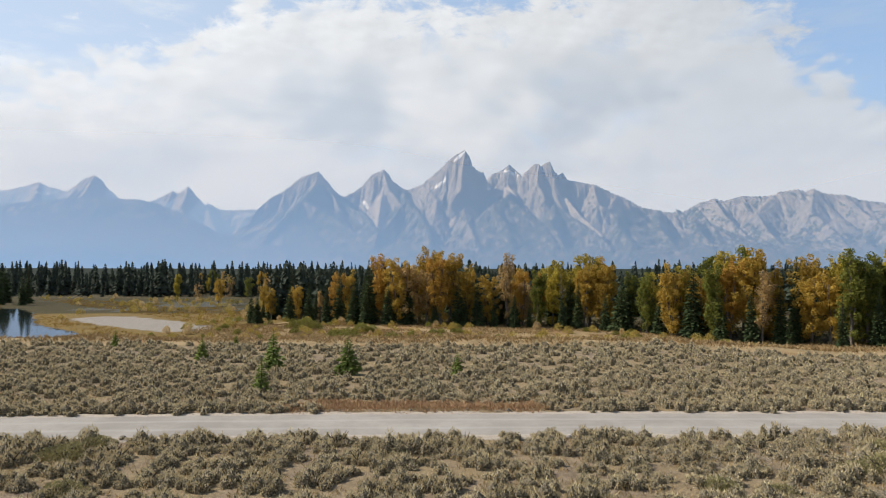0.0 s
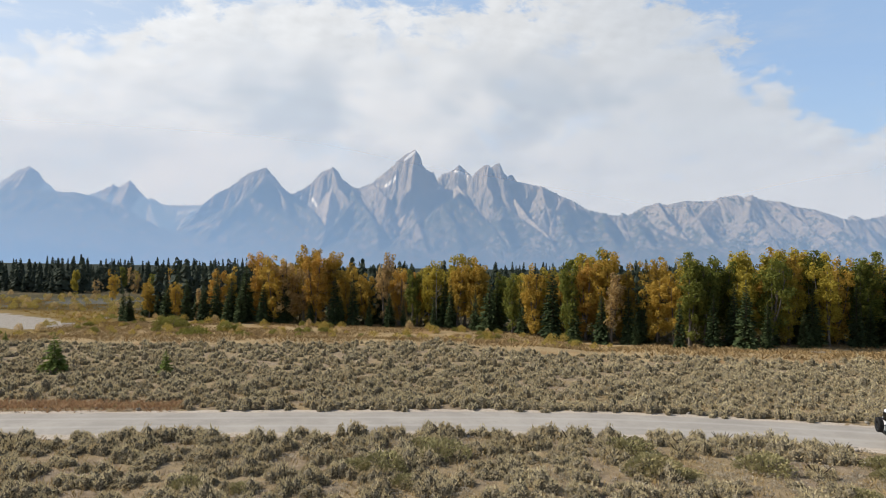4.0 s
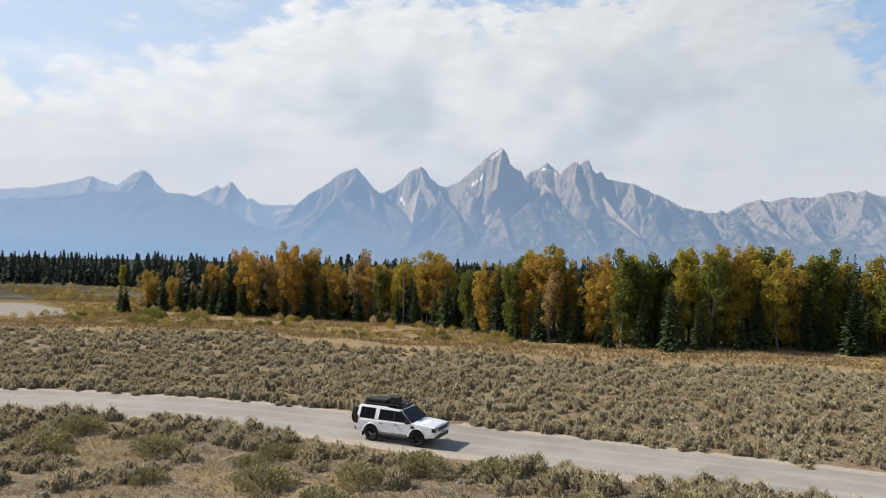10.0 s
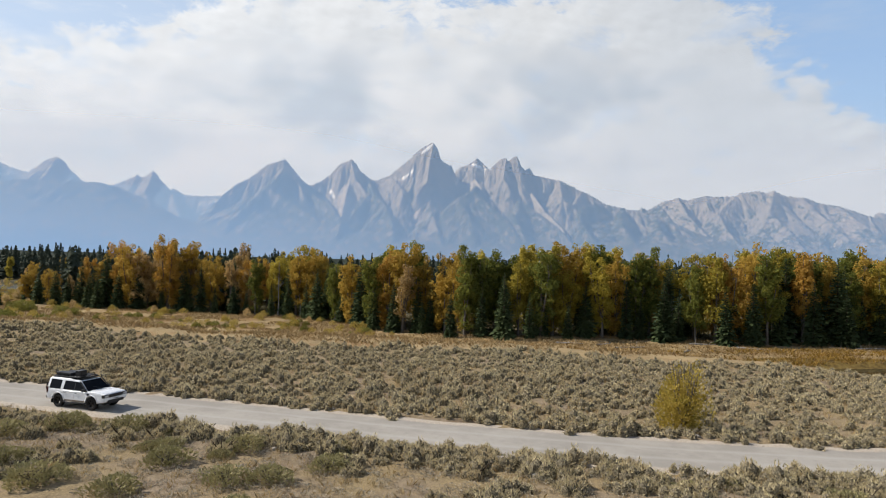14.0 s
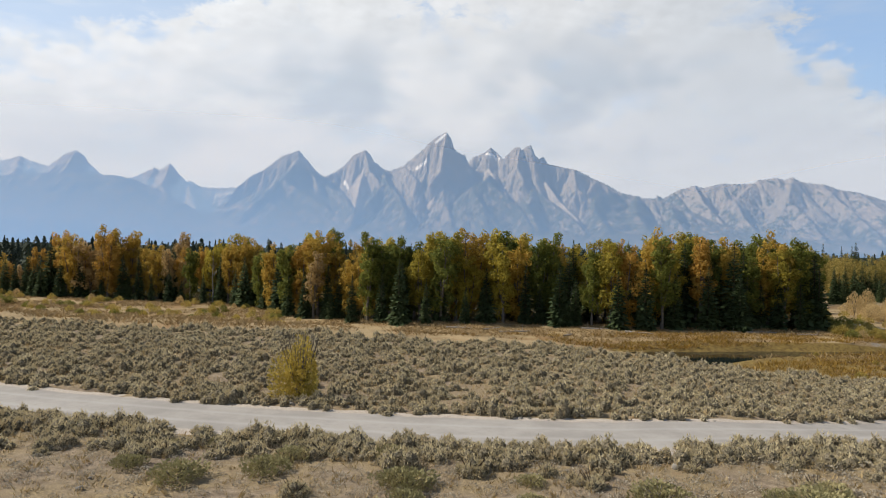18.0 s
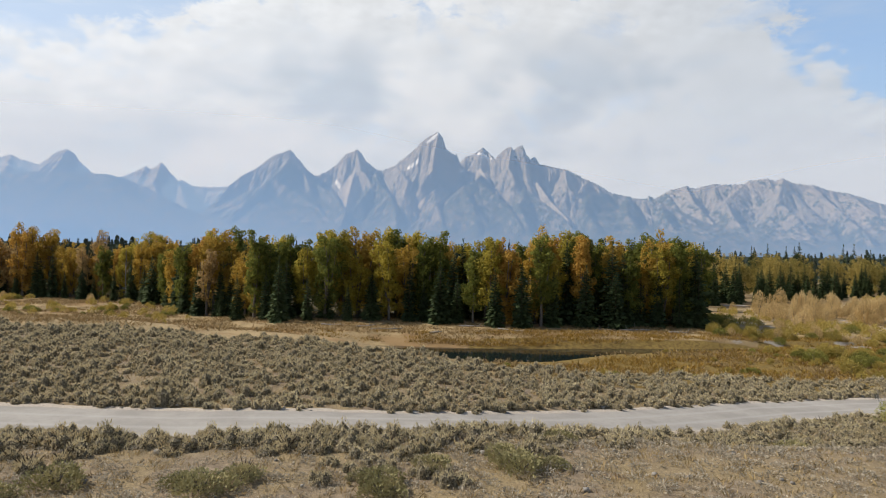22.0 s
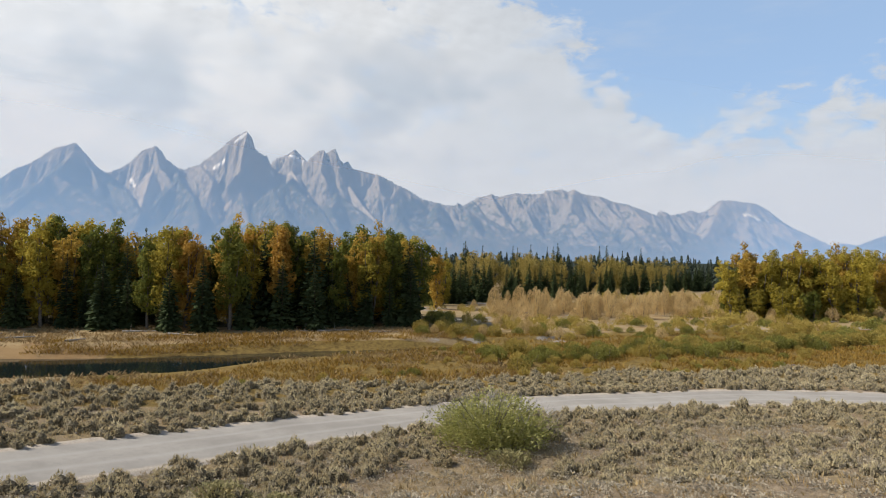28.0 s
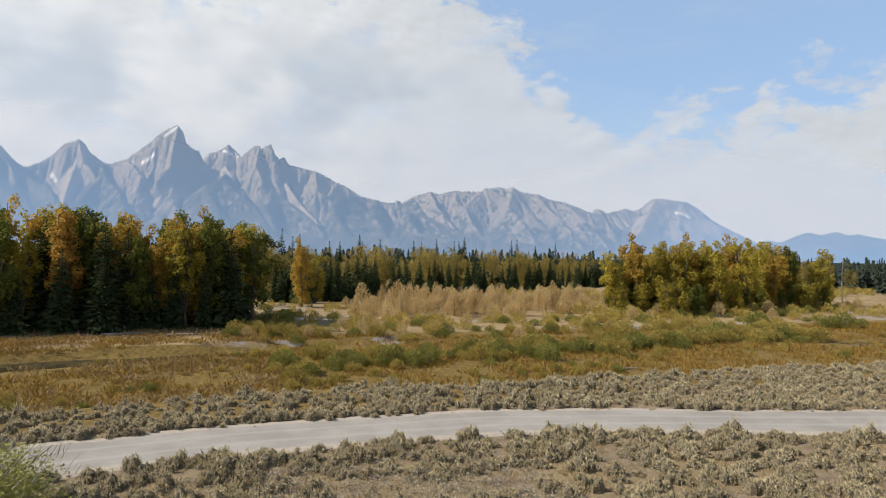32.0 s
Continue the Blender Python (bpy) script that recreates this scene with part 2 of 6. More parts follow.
def road_build(k, b):
    pos = where(k)
    f1, f2, f3 = k.noise(pos, 0.25, 5.0, 0.6), k.noise(pos, 2.2, 6.0, 0.65), k.noise(pos, 22.0, 4.0, 0.7)
    across = k.n("ShaderNodeAttribute", attr="across").outputs["Fac"]
    c = k.mix(k.ramp(f1, 0.35, 0.65), (0.295, 0.268, 0.232), (0.375, 0.343, 0.298))
    c = k.mix(k.ramp(f2, 0.45, 0.75, 0.0, 0.5), c, (0.275, 0.255, 0.228))
    rut = k.ramp(k.math("ABSOLUTE", k.math("SUBTRACT", k.math("ABSOLUTE", k.math("ADD", across, k.math("MULTIPLY_ADD", f1, 0.2, -0.1))), 0.36)), 0.0, 0.15, 0.45, 0.0)
    c = k.mix(rut, c, (0.42, 0.39, 0.348))
    side = k.ramp(k.math("ADD", k.math("ABSOLUTE", across), k.math("MULTIPLY_ADD", f2, 0.3, -0.15)), 0.86, 1.0, 0.0, 0.9)
    c = k.mix(side, c, k.mix(k.ramp(f3, 0.4, 0.6), (0.32, 0.265, 0.20), (0.58, 0.50, 0.41)))
    c = k.mix(k.ramp(f3, 0.5, 0.8, 0.0, 0.35), c, (0.21, 0.20, 0.18))
    k.link(c, b.inputs["Base Color"])
    return f3, 0.5, 0.03


def water_build(k, b):
    b.inputs["Base Color"].default_value = (0.012, 0.018, 0.016, 1)
    b.inputs["Roughness"].default_value = 0.06
    return k.noise(where(k), 1.6, 4.0, 0.6), 0.10, 0.03


def rock_build(k, b):
    """Bare grey-tan cliffs with darker cracks, pale scree, conifer slopes, old snow."""
    pos = where(k)
    at = {a: k.n("ShaderNodeAttribute", attr=a).outputs["Fac"] for a in ("wood", "scree", "snow")}
    stretch = k.n("ShaderNodeMapping")
    k.link(pos, stretch.inputs[0])
    stretch.inputs["Scale"].default_value = (1.0, 0.6, 0.45)
    s = stretch.outputs[0]
    f1, f2, f3 = k.noise(s, 0.006, 6.0, 0.6, warp=0.4), k.noise(s, 0.03, 8.0, 0.65, warp=0.5), k.noise(s, 0.10, 6.0, 0.7)
    f4 = k.noise(pos, 0.05, 7.0, 0.68)
    rock = k.mix(k.ramp(f2, 0.36, 0.60), (0.125, 0.119, 0.114), (0.32, 0.285, 0.24))
    rock = k.mix(k.ramp(f1, 0.45, 0.62, 0.0, 0.5), rock, (0.31, 0.262, 0.218))
    rock = k.mix(k.ramp(f3, 0.36, 0.50, 0.5, 0.0), rock, (0.075, 0.076, 0.078))
    rock = k.mix(k.ramp(f4, 0.52, 0.62, 0.0, 0.5), rock, (0.41, 0.36, 0.295))
    pale = k.mix(k.ramp(f3, 0.35, 0.65), (0.32, 0.285, 0.24), (0.44, 0.40, 0.345))
    wood = k.mix(k.ramp(f3, 0.35, 0.65), (0.018, 0.027, 0.018), (0.062, 0.072, 0.046))
    wood = k.mix(k.ramp(f4, 0.535, 0.61, 0.0, 0.7), wood, (0.25, 0.225, 0.185))
    c = k.mix(k.ramp(k.math("ADD", at["scree"], k.math("MULTIPLY_ADD", k.math("ADD", f2, f3), 3.0, -3.0)), 0.45, 1.3), rock, pale)
    patch = k.math("ADD", at["wood"], k.math("ADD", k.math("MULTIPLY_ADD", f2, 4.2, -2.18), k.math("MULTIPLY_ADD", f3, 2.4, -1.2)))
    c = k.mix(k.ramp(patch, 0.32, 0.62), c, wood)
    c = k.mix(at["snow"], c, (0.88, 0.89, 0.91))
    k.link(c, b.inputs["Base Color"])
    return k.math("ADD", f2, k.math("MULTIPLY", f3, 0.4)), 0.8, 12.0


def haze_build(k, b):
    """Distance haze painted on a sheet: it takes away some of the light behind it, blue most, and adds as much of the
    horizon's light.
    """
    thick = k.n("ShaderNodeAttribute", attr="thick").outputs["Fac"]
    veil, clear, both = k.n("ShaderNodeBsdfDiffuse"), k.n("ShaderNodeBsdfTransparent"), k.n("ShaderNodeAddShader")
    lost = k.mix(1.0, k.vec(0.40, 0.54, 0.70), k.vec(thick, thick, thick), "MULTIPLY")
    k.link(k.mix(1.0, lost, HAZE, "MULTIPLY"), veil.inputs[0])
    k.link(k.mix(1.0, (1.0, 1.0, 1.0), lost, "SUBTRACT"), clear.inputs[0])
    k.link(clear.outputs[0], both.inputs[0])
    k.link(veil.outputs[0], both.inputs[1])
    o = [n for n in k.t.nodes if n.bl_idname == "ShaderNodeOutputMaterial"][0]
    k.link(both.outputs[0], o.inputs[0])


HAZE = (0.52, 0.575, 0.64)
M = {
    "ground": material("ground", ground_build, 0.95, 0.1),
    "road": material("gravel_road", road_build, 0.95, 0.1),
    "water": material("still_water", water_build, 0.05, 0.5),
    "rock": material("mountain_rock", rock_build, 0.95, 0.1),
    "haze": material("haze", haze_build),
    "sage": material("sagebrush_foliage", sage_build, 0.9, 0.1),
    "scrub": leafy("scrub_twigs", (0.24, 0.205, 0.15), (0.48, 0.42, 0.315), (0.40, 0.315, 0.205), 0.25),
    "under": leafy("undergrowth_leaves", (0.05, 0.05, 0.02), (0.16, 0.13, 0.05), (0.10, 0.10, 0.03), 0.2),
    "yellowroad": leafy("yellow_willow_leaves", (0.29, 0.215, 0.040), (0.62, 0.46, 0.105), (0.32, 0.275, 0.055), 0.35, False),
    "greensage": leafy("rabbitbrush_leaves", (0.20, 0.18, 0.075), (0.38, 0.335, 0.165), (0.36, 0.28, 0.13), 0.2, False),
    "grass": leafy("dry_grass", (0.24, 0.168, 0.075), (0.46, 0.345, 0.175), (0.31, 0.19, 0.085), 0.2),
    "rustgrass": leafy("rusty_grass", (0.27, 0.155, 0.080), (0.46, 0.30, 0.165), (0.38, 0.26, 0.135), 0.2),
    "marshgrass": leafy("sedge", (0.17, 0.098, 0.020), (0.37, 0.232, 0.050), (0.28, 0.140, 0.032), 0.25),
    "meadow": leafy("meadow_grass", (0.20, 0.134, 0.060), (0.37, 0.260, 0.122), (0.25, 0.145, 0.060), 0.2),
    "farleaf": leafy("far_cottonwood_leaves", (0.10, 0.098, 0.022), (0.52, 0.385, 0.115), (0.32, 0.25, 0.06), 0.45),
    "gold": leafy("golden_leaves", (0.28, 0.178, 0.032), (0.60, 0.405, 0.080), (0.40, 0.30, 0.062), 0.48, False),
    "orange": leafy("orange_leaves", (0.31, 0.175, 0.034), (0.62, 0.375, 0.082), (0.50, 0.34, 0.075), 0.48, False),
    "yellowgreen": leafy("yellow_green_leaves", (0.19, 0.162, 0.028), (0.53, 0.415, 0.066), (0.30, 0.255, 0.042), 0.48, False),
    "green": leafy("green_leaves", (0.066, 0.086, 0.019), (0.225, 0.230, 0.048), (0.34, 0.285, 0.050), 0.48, False),
    "tan": leafy("faded_tan_leaves", (0.29, 0.195, 0.080), (0.58, 0.405, 0.180), (0.44, 0.325, 0.135), 0.48, False),
    "needle": leafy("spruce_needles", (0.024, 0.040, 0.017), (0.086, 0.112, 0.042), (0.048, 0.066, 0.027), 0.12, False),
    "youngneedle": leafy("young_fir_needles", (0.085, 0.125, 0.025), (0.235, 0.285, 0.07), (0.17, 0.20, 0.045), 0.15, False),
    "farwood": leafy("far_conifers", (0.028, 0.040, 0.030), (0.066, 0.080, 0.052), (0.075, 0.074, 0.045), 0.1),
    "willow": leafy("willow_leaves", (0.23, 0.180, 0.042), (0.52, 0.40, 0.108), (0.40, 0.27, 0.060), 0.3, False),
    "goldwillow": leafy("golden_willow_leaves", (0.40, 0.285, 0.115), (0.70, 0.53, 0.27), (0.62, 0.42, 0.20), 0.38, False),
    "greenwillow": leafy("green_willow_leaves", (0.115, 0.120, 0.026), (0.32, 0.30, 0.075), (0.27, 0.23, 0.05), 0.3, False),
    "roadgreen": leafy("roadside_willow_leaves", (0.17, 0.175, 0.045), (0.43, 0.41, 0.135), (0.38, 0.34, 0.17), 0.35, False),
    "bark": plain("cottonwood_bark", (0.19, 0.165, 0.135), 0.9, 0, 0.1, 0.5, 3.0),
    "darkbark": plain("spruce_bark", (0.10, 0.075, 0.055), 0.9, 0, 0.1, 0.5, 3.0),
    "deadwood": plain("bleached_wood", (0.36, 0.335, 0.30), 0.85, 0, 0.15, 0.4, 3.0),
    "stone": plain("pale_stone", (0.34, 0.31, 0.265), 0.9, 0, 0.15, 0.45, 2.0),
}


# ---- mesh helpers ----
def mesh_of(name, verts, faces, mat, smooth=False, attrs=None):
    """A mesh from arrays: verts (n, 3), faces (m, k); one k for all."""
    verts, faces = np.asarray(verts, np.float32), np.asarray(faces, np.int32)
    me = bpy.data.meshes.new(name)
    me.vertices.add(len(verts))
    me.vertices.foreach_set("co", verts.ravel())
    k = faces.shape[1]
    me.loops.add(faces.size)
    me.loops.foreach_set("vertex_index", faces.ravel())
    me.polygons.add(len(faces))
    me.polygons.foreach_set("loop_start", np.arange(0, faces.size, k, dtype=np.int32))
    me.polygons.foreach_set("loop_total", np.full(len(faces), k, np.int32))
    for a, v in (attrs or {}).items():
        me.attributes.new(a, "FLOAT", "POINT").data.foreach_set("value", np.asarray(v, np.float32))
    me.update(calc_edges=True)
    me.validate()
    me.materials.append(mat)
    if smooth:
        me.polygons.foreach_set("use_smooth", np.ones(len(faces), bool))
    return me


def part(name, bm, mat, parent, label="", smooth=False):
    """Links a bmesh (or a mesh) as one mesh object under a thing or a part."""
    if isinstance(bm, bmesh.types.BMesh):
        me = bpy.data.meshes.new(name)
        bm.to_mesh(me)
        bm.free()
        me.materials.append(mat)
        if smooth:
            me.polygons.foreach_set("use_smooth", np.ones(len(me.polygons), bool))
    else:
        me = bm
    ob = new(name, me)
    ob.parent = parent
    if label:
        ob["label"] = label
    return ob


def grid_faces(nx, ny):
    i = np.arange(nx * ny).reshape(ny, nx)
    return np.stack([i[:-1, :-1], i[:-1, 1:], i[1:, 1:], i[1:, :-1]], -1).reshape(-1, 4)


LATTICE = np.random.default_rng(3).random((256, 256))


def vnoise(x, y):
    x, y = np.asarray(x, float), np.asarray(y, float)
    xi, yi = np.floor(x).astype(int), np.floor(y).astype(int)
    u, v = x - xi, y - yi
    u, v = u * u * (3 - 2 * u), v * v * (3 - 2 * v)
    g = lambda a, b: LATTICE[a & 255, b & 255]
    return (g(xi, yi) * (1 - u) + g(xi + 1, yi) * u) * (1 - v) + (g(xi, yi + 1) * (1 - u) + g(xi + 1, yi + 1) * u) * v


def fbm(x, y, octaves=4, gain=0.5):
    total, amp, norm = 0.0, 1.0, 0.0
    for o in range(octaves):
        total = total + amp * vnoise(x * 2 ** o + 17.3 * o, y * 2 ** o + 9.1 * o)
        norm, amp = norm + amp, amp * gain
    return total / norm


def step(a, b, v):
    u = np.clip((np.asarray(v, float) - a) / (b - a), 0, 1)
    return u * u * (3 - 2 * u)


# ---- plan: road, terraces, river, slough ----
ROAD_FAR = np.array([(-120, 38), (-60, 39.5), (-26, 39.9), (-6, 40.9), (11, 41.1), (26, 41.1), (35, 40), (43, 37.9), (53, 34.6), (61, 32.0),
                     (69, 29.2), (80, 26.5), (91, 24.9), (100, 24.4), (111, 26.3), (119, 30), (125.5, 34), (132.5, 38.8), (140, 43.8), (149, 47.3),
                     (162, 48.9), (178, 48.4), (188, 45.8), (196, 42.8), (206, 40), (230, 31), (280, 14)], float)
ROAD_W = 5.3


def road_line():
    """The road's middle, evenly spaced and smoothed."""
    x = np.arange(-118, 278, 0.5)
    y = np.interp(x, ROAD_FAR[:, 0], ROAD_FAR[:, 1])
    ker = np.hanning(19)
    y = np.convolve(np.pad(y, 9, "edge"), ker / ker.sum(), "valid")
    tx, ty = np.gradient(x), np.gradient(y)
    n = np.stack([-ty, tx], 1) / np.hypot(tx, ty)[:, None]
    return np.stack([x, y], 1) - n * ROAD_W / 2, n


ROAD, ROAD_N = road_line()


def road_gap(x, y):
    """Distance from the road's middle, signed: plus on the far side."""
    x, y = np.atleast_1d(x), np.atleast_1d(y)
    i = np.clip(np.round((x - ROAD[0, 0]) / (ROAD[-1, 0] - ROAD[0, 0]) * (len(ROAD) - 1)).astype(int), 0, len(ROAD) - 1)
    best = np.full(x.shape, 1e9)
    for d in range(-24, 25, 2):
        j = np.clip(i + d, 0, len(ROAD) - 1)
        off = np.hypot(x - ROAD[j, 0], y - ROAD[j, 1])
        s = np.sign((x - ROAD[j, 0]) * ROAD_N[j, 0] + (y - ROAD[j, 1]) * ROAD_N[j, 1])
        best = np.where(off < np.abs(best), off * np.where(s == 0, 1, s), best)
    return best


def edge(x):
    return np.interp(x, [-90, -30, 0, 24, 43, 60, 76, 88, 98, 108, 120, 131, 142, 152, 190, 227, 300],
                     [86, 82, 82, 81, 70, 68, 66, 62, 57, 52, 48.5, 51, 56, 57, 57.5, 56, 52])


def left_bank(y):
    return np.interp(y, [90, 139, 149, 186, 233, 250, 300, 340], [-66, -73, -77, -114, -144, -160, -230, -330])


def left_river(x, y):
    d = np.minimum(left_bank(y) - x, x - left_bank(y) + 62)
    return step(-4, 4, d + 3 * (fbm(x / 9, y / 9) - 0.5)) * step(330, 290, y) * step(86, 110, y)


def slough(x, y):
    mid = np.interp(x, [60, 92, 106, 119, 131, 140, 155, 168, 205, 266, 330], [100, 94, 91, 89.5, 91, 95, 99, 101, 112, 88, 80])
    half = np.interp(x, [60, 84, 100, 118, 131, 140, 168, 205, 240, 266], [0, 5.0, 6.5, 7.0, 5.8, 3.4, 0.8, 0.0, 0.4, 1.2])
    d = half - np.abs(y - mid) + 2.4 * (fbm(x / 5, y / 5) - 0.5)
    return step(-2.0, 1.0, d)


def height(x, y):
    x, y = np.asarray(x, float), np.asarray(y, float)
    lower = -3.7 * step(100, 150, x) * step(17.5, 28.5, y)
    wide = np.interp(x, [-90, 30, 60, 90, 105, 130, 150], [30, 34, 40, 18, 13, 11, 9])
    e = edge(x) + 5 * (fbm(x / 14 + 3, y / 40) - 0.5)
    z = lower + (-6.6 - lower) * step(0, 1, (y - e) / wide)
    z = z + 0.5 * (fbm(x / 11, y / 11) - 0.5) + 0.16 * (fbm(x / 1.6, y / 1.6, 3) - 0.5)
    g = road_gap(x.ravel(), y.ravel()).reshape(x.shape)
    flat = step(6.0, 3.2, np.abs(g))
    zr = -3.7 * step(100, 150, x) * step(17.5, 28.5, y) - 0.03
    z = z * (1 - flat) + zr * flat
    z = z + 0.22 * step(2.9, 3.5, g) * step(4.6, 3.6, g)          # a low berm along the far side
    z = z - 1.2 * left_river(x, y) - 1.0 * slough(x, y)
    bank = step(98, 104, y + 4 * (fbm(x / 7, y / 7) - 0.5)) * step(60, 90, x) * step(190, 165, x)
    z = z + 0.9 * bank
    r = np.hypot(x - 80, y)
    return z + 15.0 * step(700, 3400, r)


def spread(lo, hi, fine, grow, far):
    """Coordinates that are fine from lo to hi and coarser towards far on both sides."""
    mid = list(np.arange(lo, hi, fine))
    out_, s = [], fine
    v = mid[-1]
    while v < far:
        s *= grow
        v += s
        out_.append(v)
    back, s, v = [], fine, mid[0]
    while v > -far:
        s *= grow
        v -= s
        back.append(v)
    return np.array(back[::-1] + mid + out_)


def build_ground():
    xs, ys = spread(-75, 235, 1.25, 1.07, 5200), spread(8, 128, 1.05, 1.065, 5200)
    X, Y = np.meshgrid(xs, ys)
    Z = height(X, Y)
    e = edge(X)
    under = step(-9, -3, Y - e)
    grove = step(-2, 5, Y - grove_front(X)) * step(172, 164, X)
    marsh_r = step(0.3, 0.6, step(112, 128, X) * under * step(106, 99, Y + np.where(X > 170, -14, 0)) * step(360, 320, X))
    marsh_l = step(-48, -58, X - 0.25 * (Y - 150)) * under * step(-14, -2, X - left_bank(Y) - 0) * step(350, 300, Y)
    bars = step(0.68, 0.74, fbm(X / 16 + 5, Y / 16)) * step(-30, -45, X) * step(150, 165, Y) * step(330, 290, Y) * step(8, 20, X - left_bank(Y))
    right_bars = step(0.66, 0.72, fbm(X / 9 + 2, Y / 5)) * step(160, 172, X) * step(98, 104, Y) * step(230, 180, Y) * step(420, 330, X)
    rough = 5 * (fbm(X / 7, Y / 7) - 0.5)
    t = np.clip(((X + 100) * 34 - (Y - 200) * 32) / (34 ** 2 + 32 ** 2), 0, 1)
    spit = step(11, 7, np.hypot(X + 100 - 34 * t, Y - 200 + 32 * t) + rough)
    spit = np.maximum(spit, step(1.1, 0.8, np.hypot((X + 97) / 17, (Y - 272) / 20) + 0.08 * rough))
    gravel = np.maximum(np.maximum(bars, right_bars), spit)
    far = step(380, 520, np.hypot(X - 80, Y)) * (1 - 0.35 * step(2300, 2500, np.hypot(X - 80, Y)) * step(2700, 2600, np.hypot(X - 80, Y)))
    # Near-black cover: full far across the valley, about half under the grove.
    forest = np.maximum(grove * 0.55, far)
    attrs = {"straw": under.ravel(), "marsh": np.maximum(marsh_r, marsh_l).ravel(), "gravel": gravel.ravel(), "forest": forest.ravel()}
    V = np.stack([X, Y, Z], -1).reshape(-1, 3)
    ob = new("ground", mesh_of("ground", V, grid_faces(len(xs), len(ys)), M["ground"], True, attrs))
    tagged(ob, "dry sagebrush terrace sloping to straw-coloured river flats", "ground", kind="structure")


def grove_front(x):
    return np.interp(x, [-70, -50, -25, -5, 27, 42, 59, 82, 105, 127, 150, 166, 175], [215, 195, 180, 174, 170, 160, 138, 121, 126, 119, 119, 125, 140])


def build_road():
    n, across = len(ROAD), np.linspace(-1.26, 1.26, 19)
    rows = []
    for i in range(n):
        wob = 1 + 0.10 * (fbm(ROAD[i, 0] / 1.4, 3.3) - 0.5) * 2
        rows.append(ROAD[i] + ROAD_N[i] * (across * ROAD_W / 2 * wob)[:, None])
    P = np.array(rows).reshape(-1, 2)
    base = -3.7 * step(100, 150, P[:, 0]) * step(17.5, 28.5, P[:, 1])
    a = np.tile(across, n)
    Z = base + 0.035 + 0.05 * np.maximum(1 - a * a, 0) - 0.035 * np.exp(-((np.abs(a) - 0.36) / 0.12) ** 2) + 0.02 * (fbm(P[:, 0] / 0.8, P[:, 1] / 0.8) - 0.5)
    Z += 0.10 * np.exp(-((np.abs(a) - 1.08) / 0.07) ** 2) * fbm(P[:, 0] / 0.9 + 5, P[:, 1] / 0.9) * 1.6
    Z -= 0.16 * step(1.12, 1.26, np.abs(a))
    ob = new("road", mesh_of("road", np.c_[P, Z], grid_faces(19, n), M["road"], True, {"across": a}))
    tagged(ob, "pale graded gravel road with faint wheel tracks", "road", kind="structure")


def build_water():
    for name, x0, x1, y0, y1, lab in (("water_river", -420, -70, 84, 345, "still blue river bend beside golden sedge"),
                                      ("water_slough", 55, 300, 74, 122, "dark still backwater between sedge and a gravel bank")):
        xs, ys = np.linspace(x0, x1, 40), np.linspace(y0, y1, 30)
        X, Y = np.meshgrid(xs, ys)
        V = np.stack([X, Y, np.full(X.shape, -6.98)], -1).reshape(-1, 3)
        tagged(new(name, mesh_of(name, V, grid_faces(40, 30), M["water"], True)), lab, "water", kind="structure")


build_ground()
build_road()
build_water()


# ---- mountains ----
ROCK, WOOD, SCREE, MIXED = 0, 1, 2, 3


def ridge(cover, steep, *line):
    """A crest or spur: what covers it, how steeply it falls to its sides, and the summits and saddles along it."""
    return cover, steep, np.array(line, float)


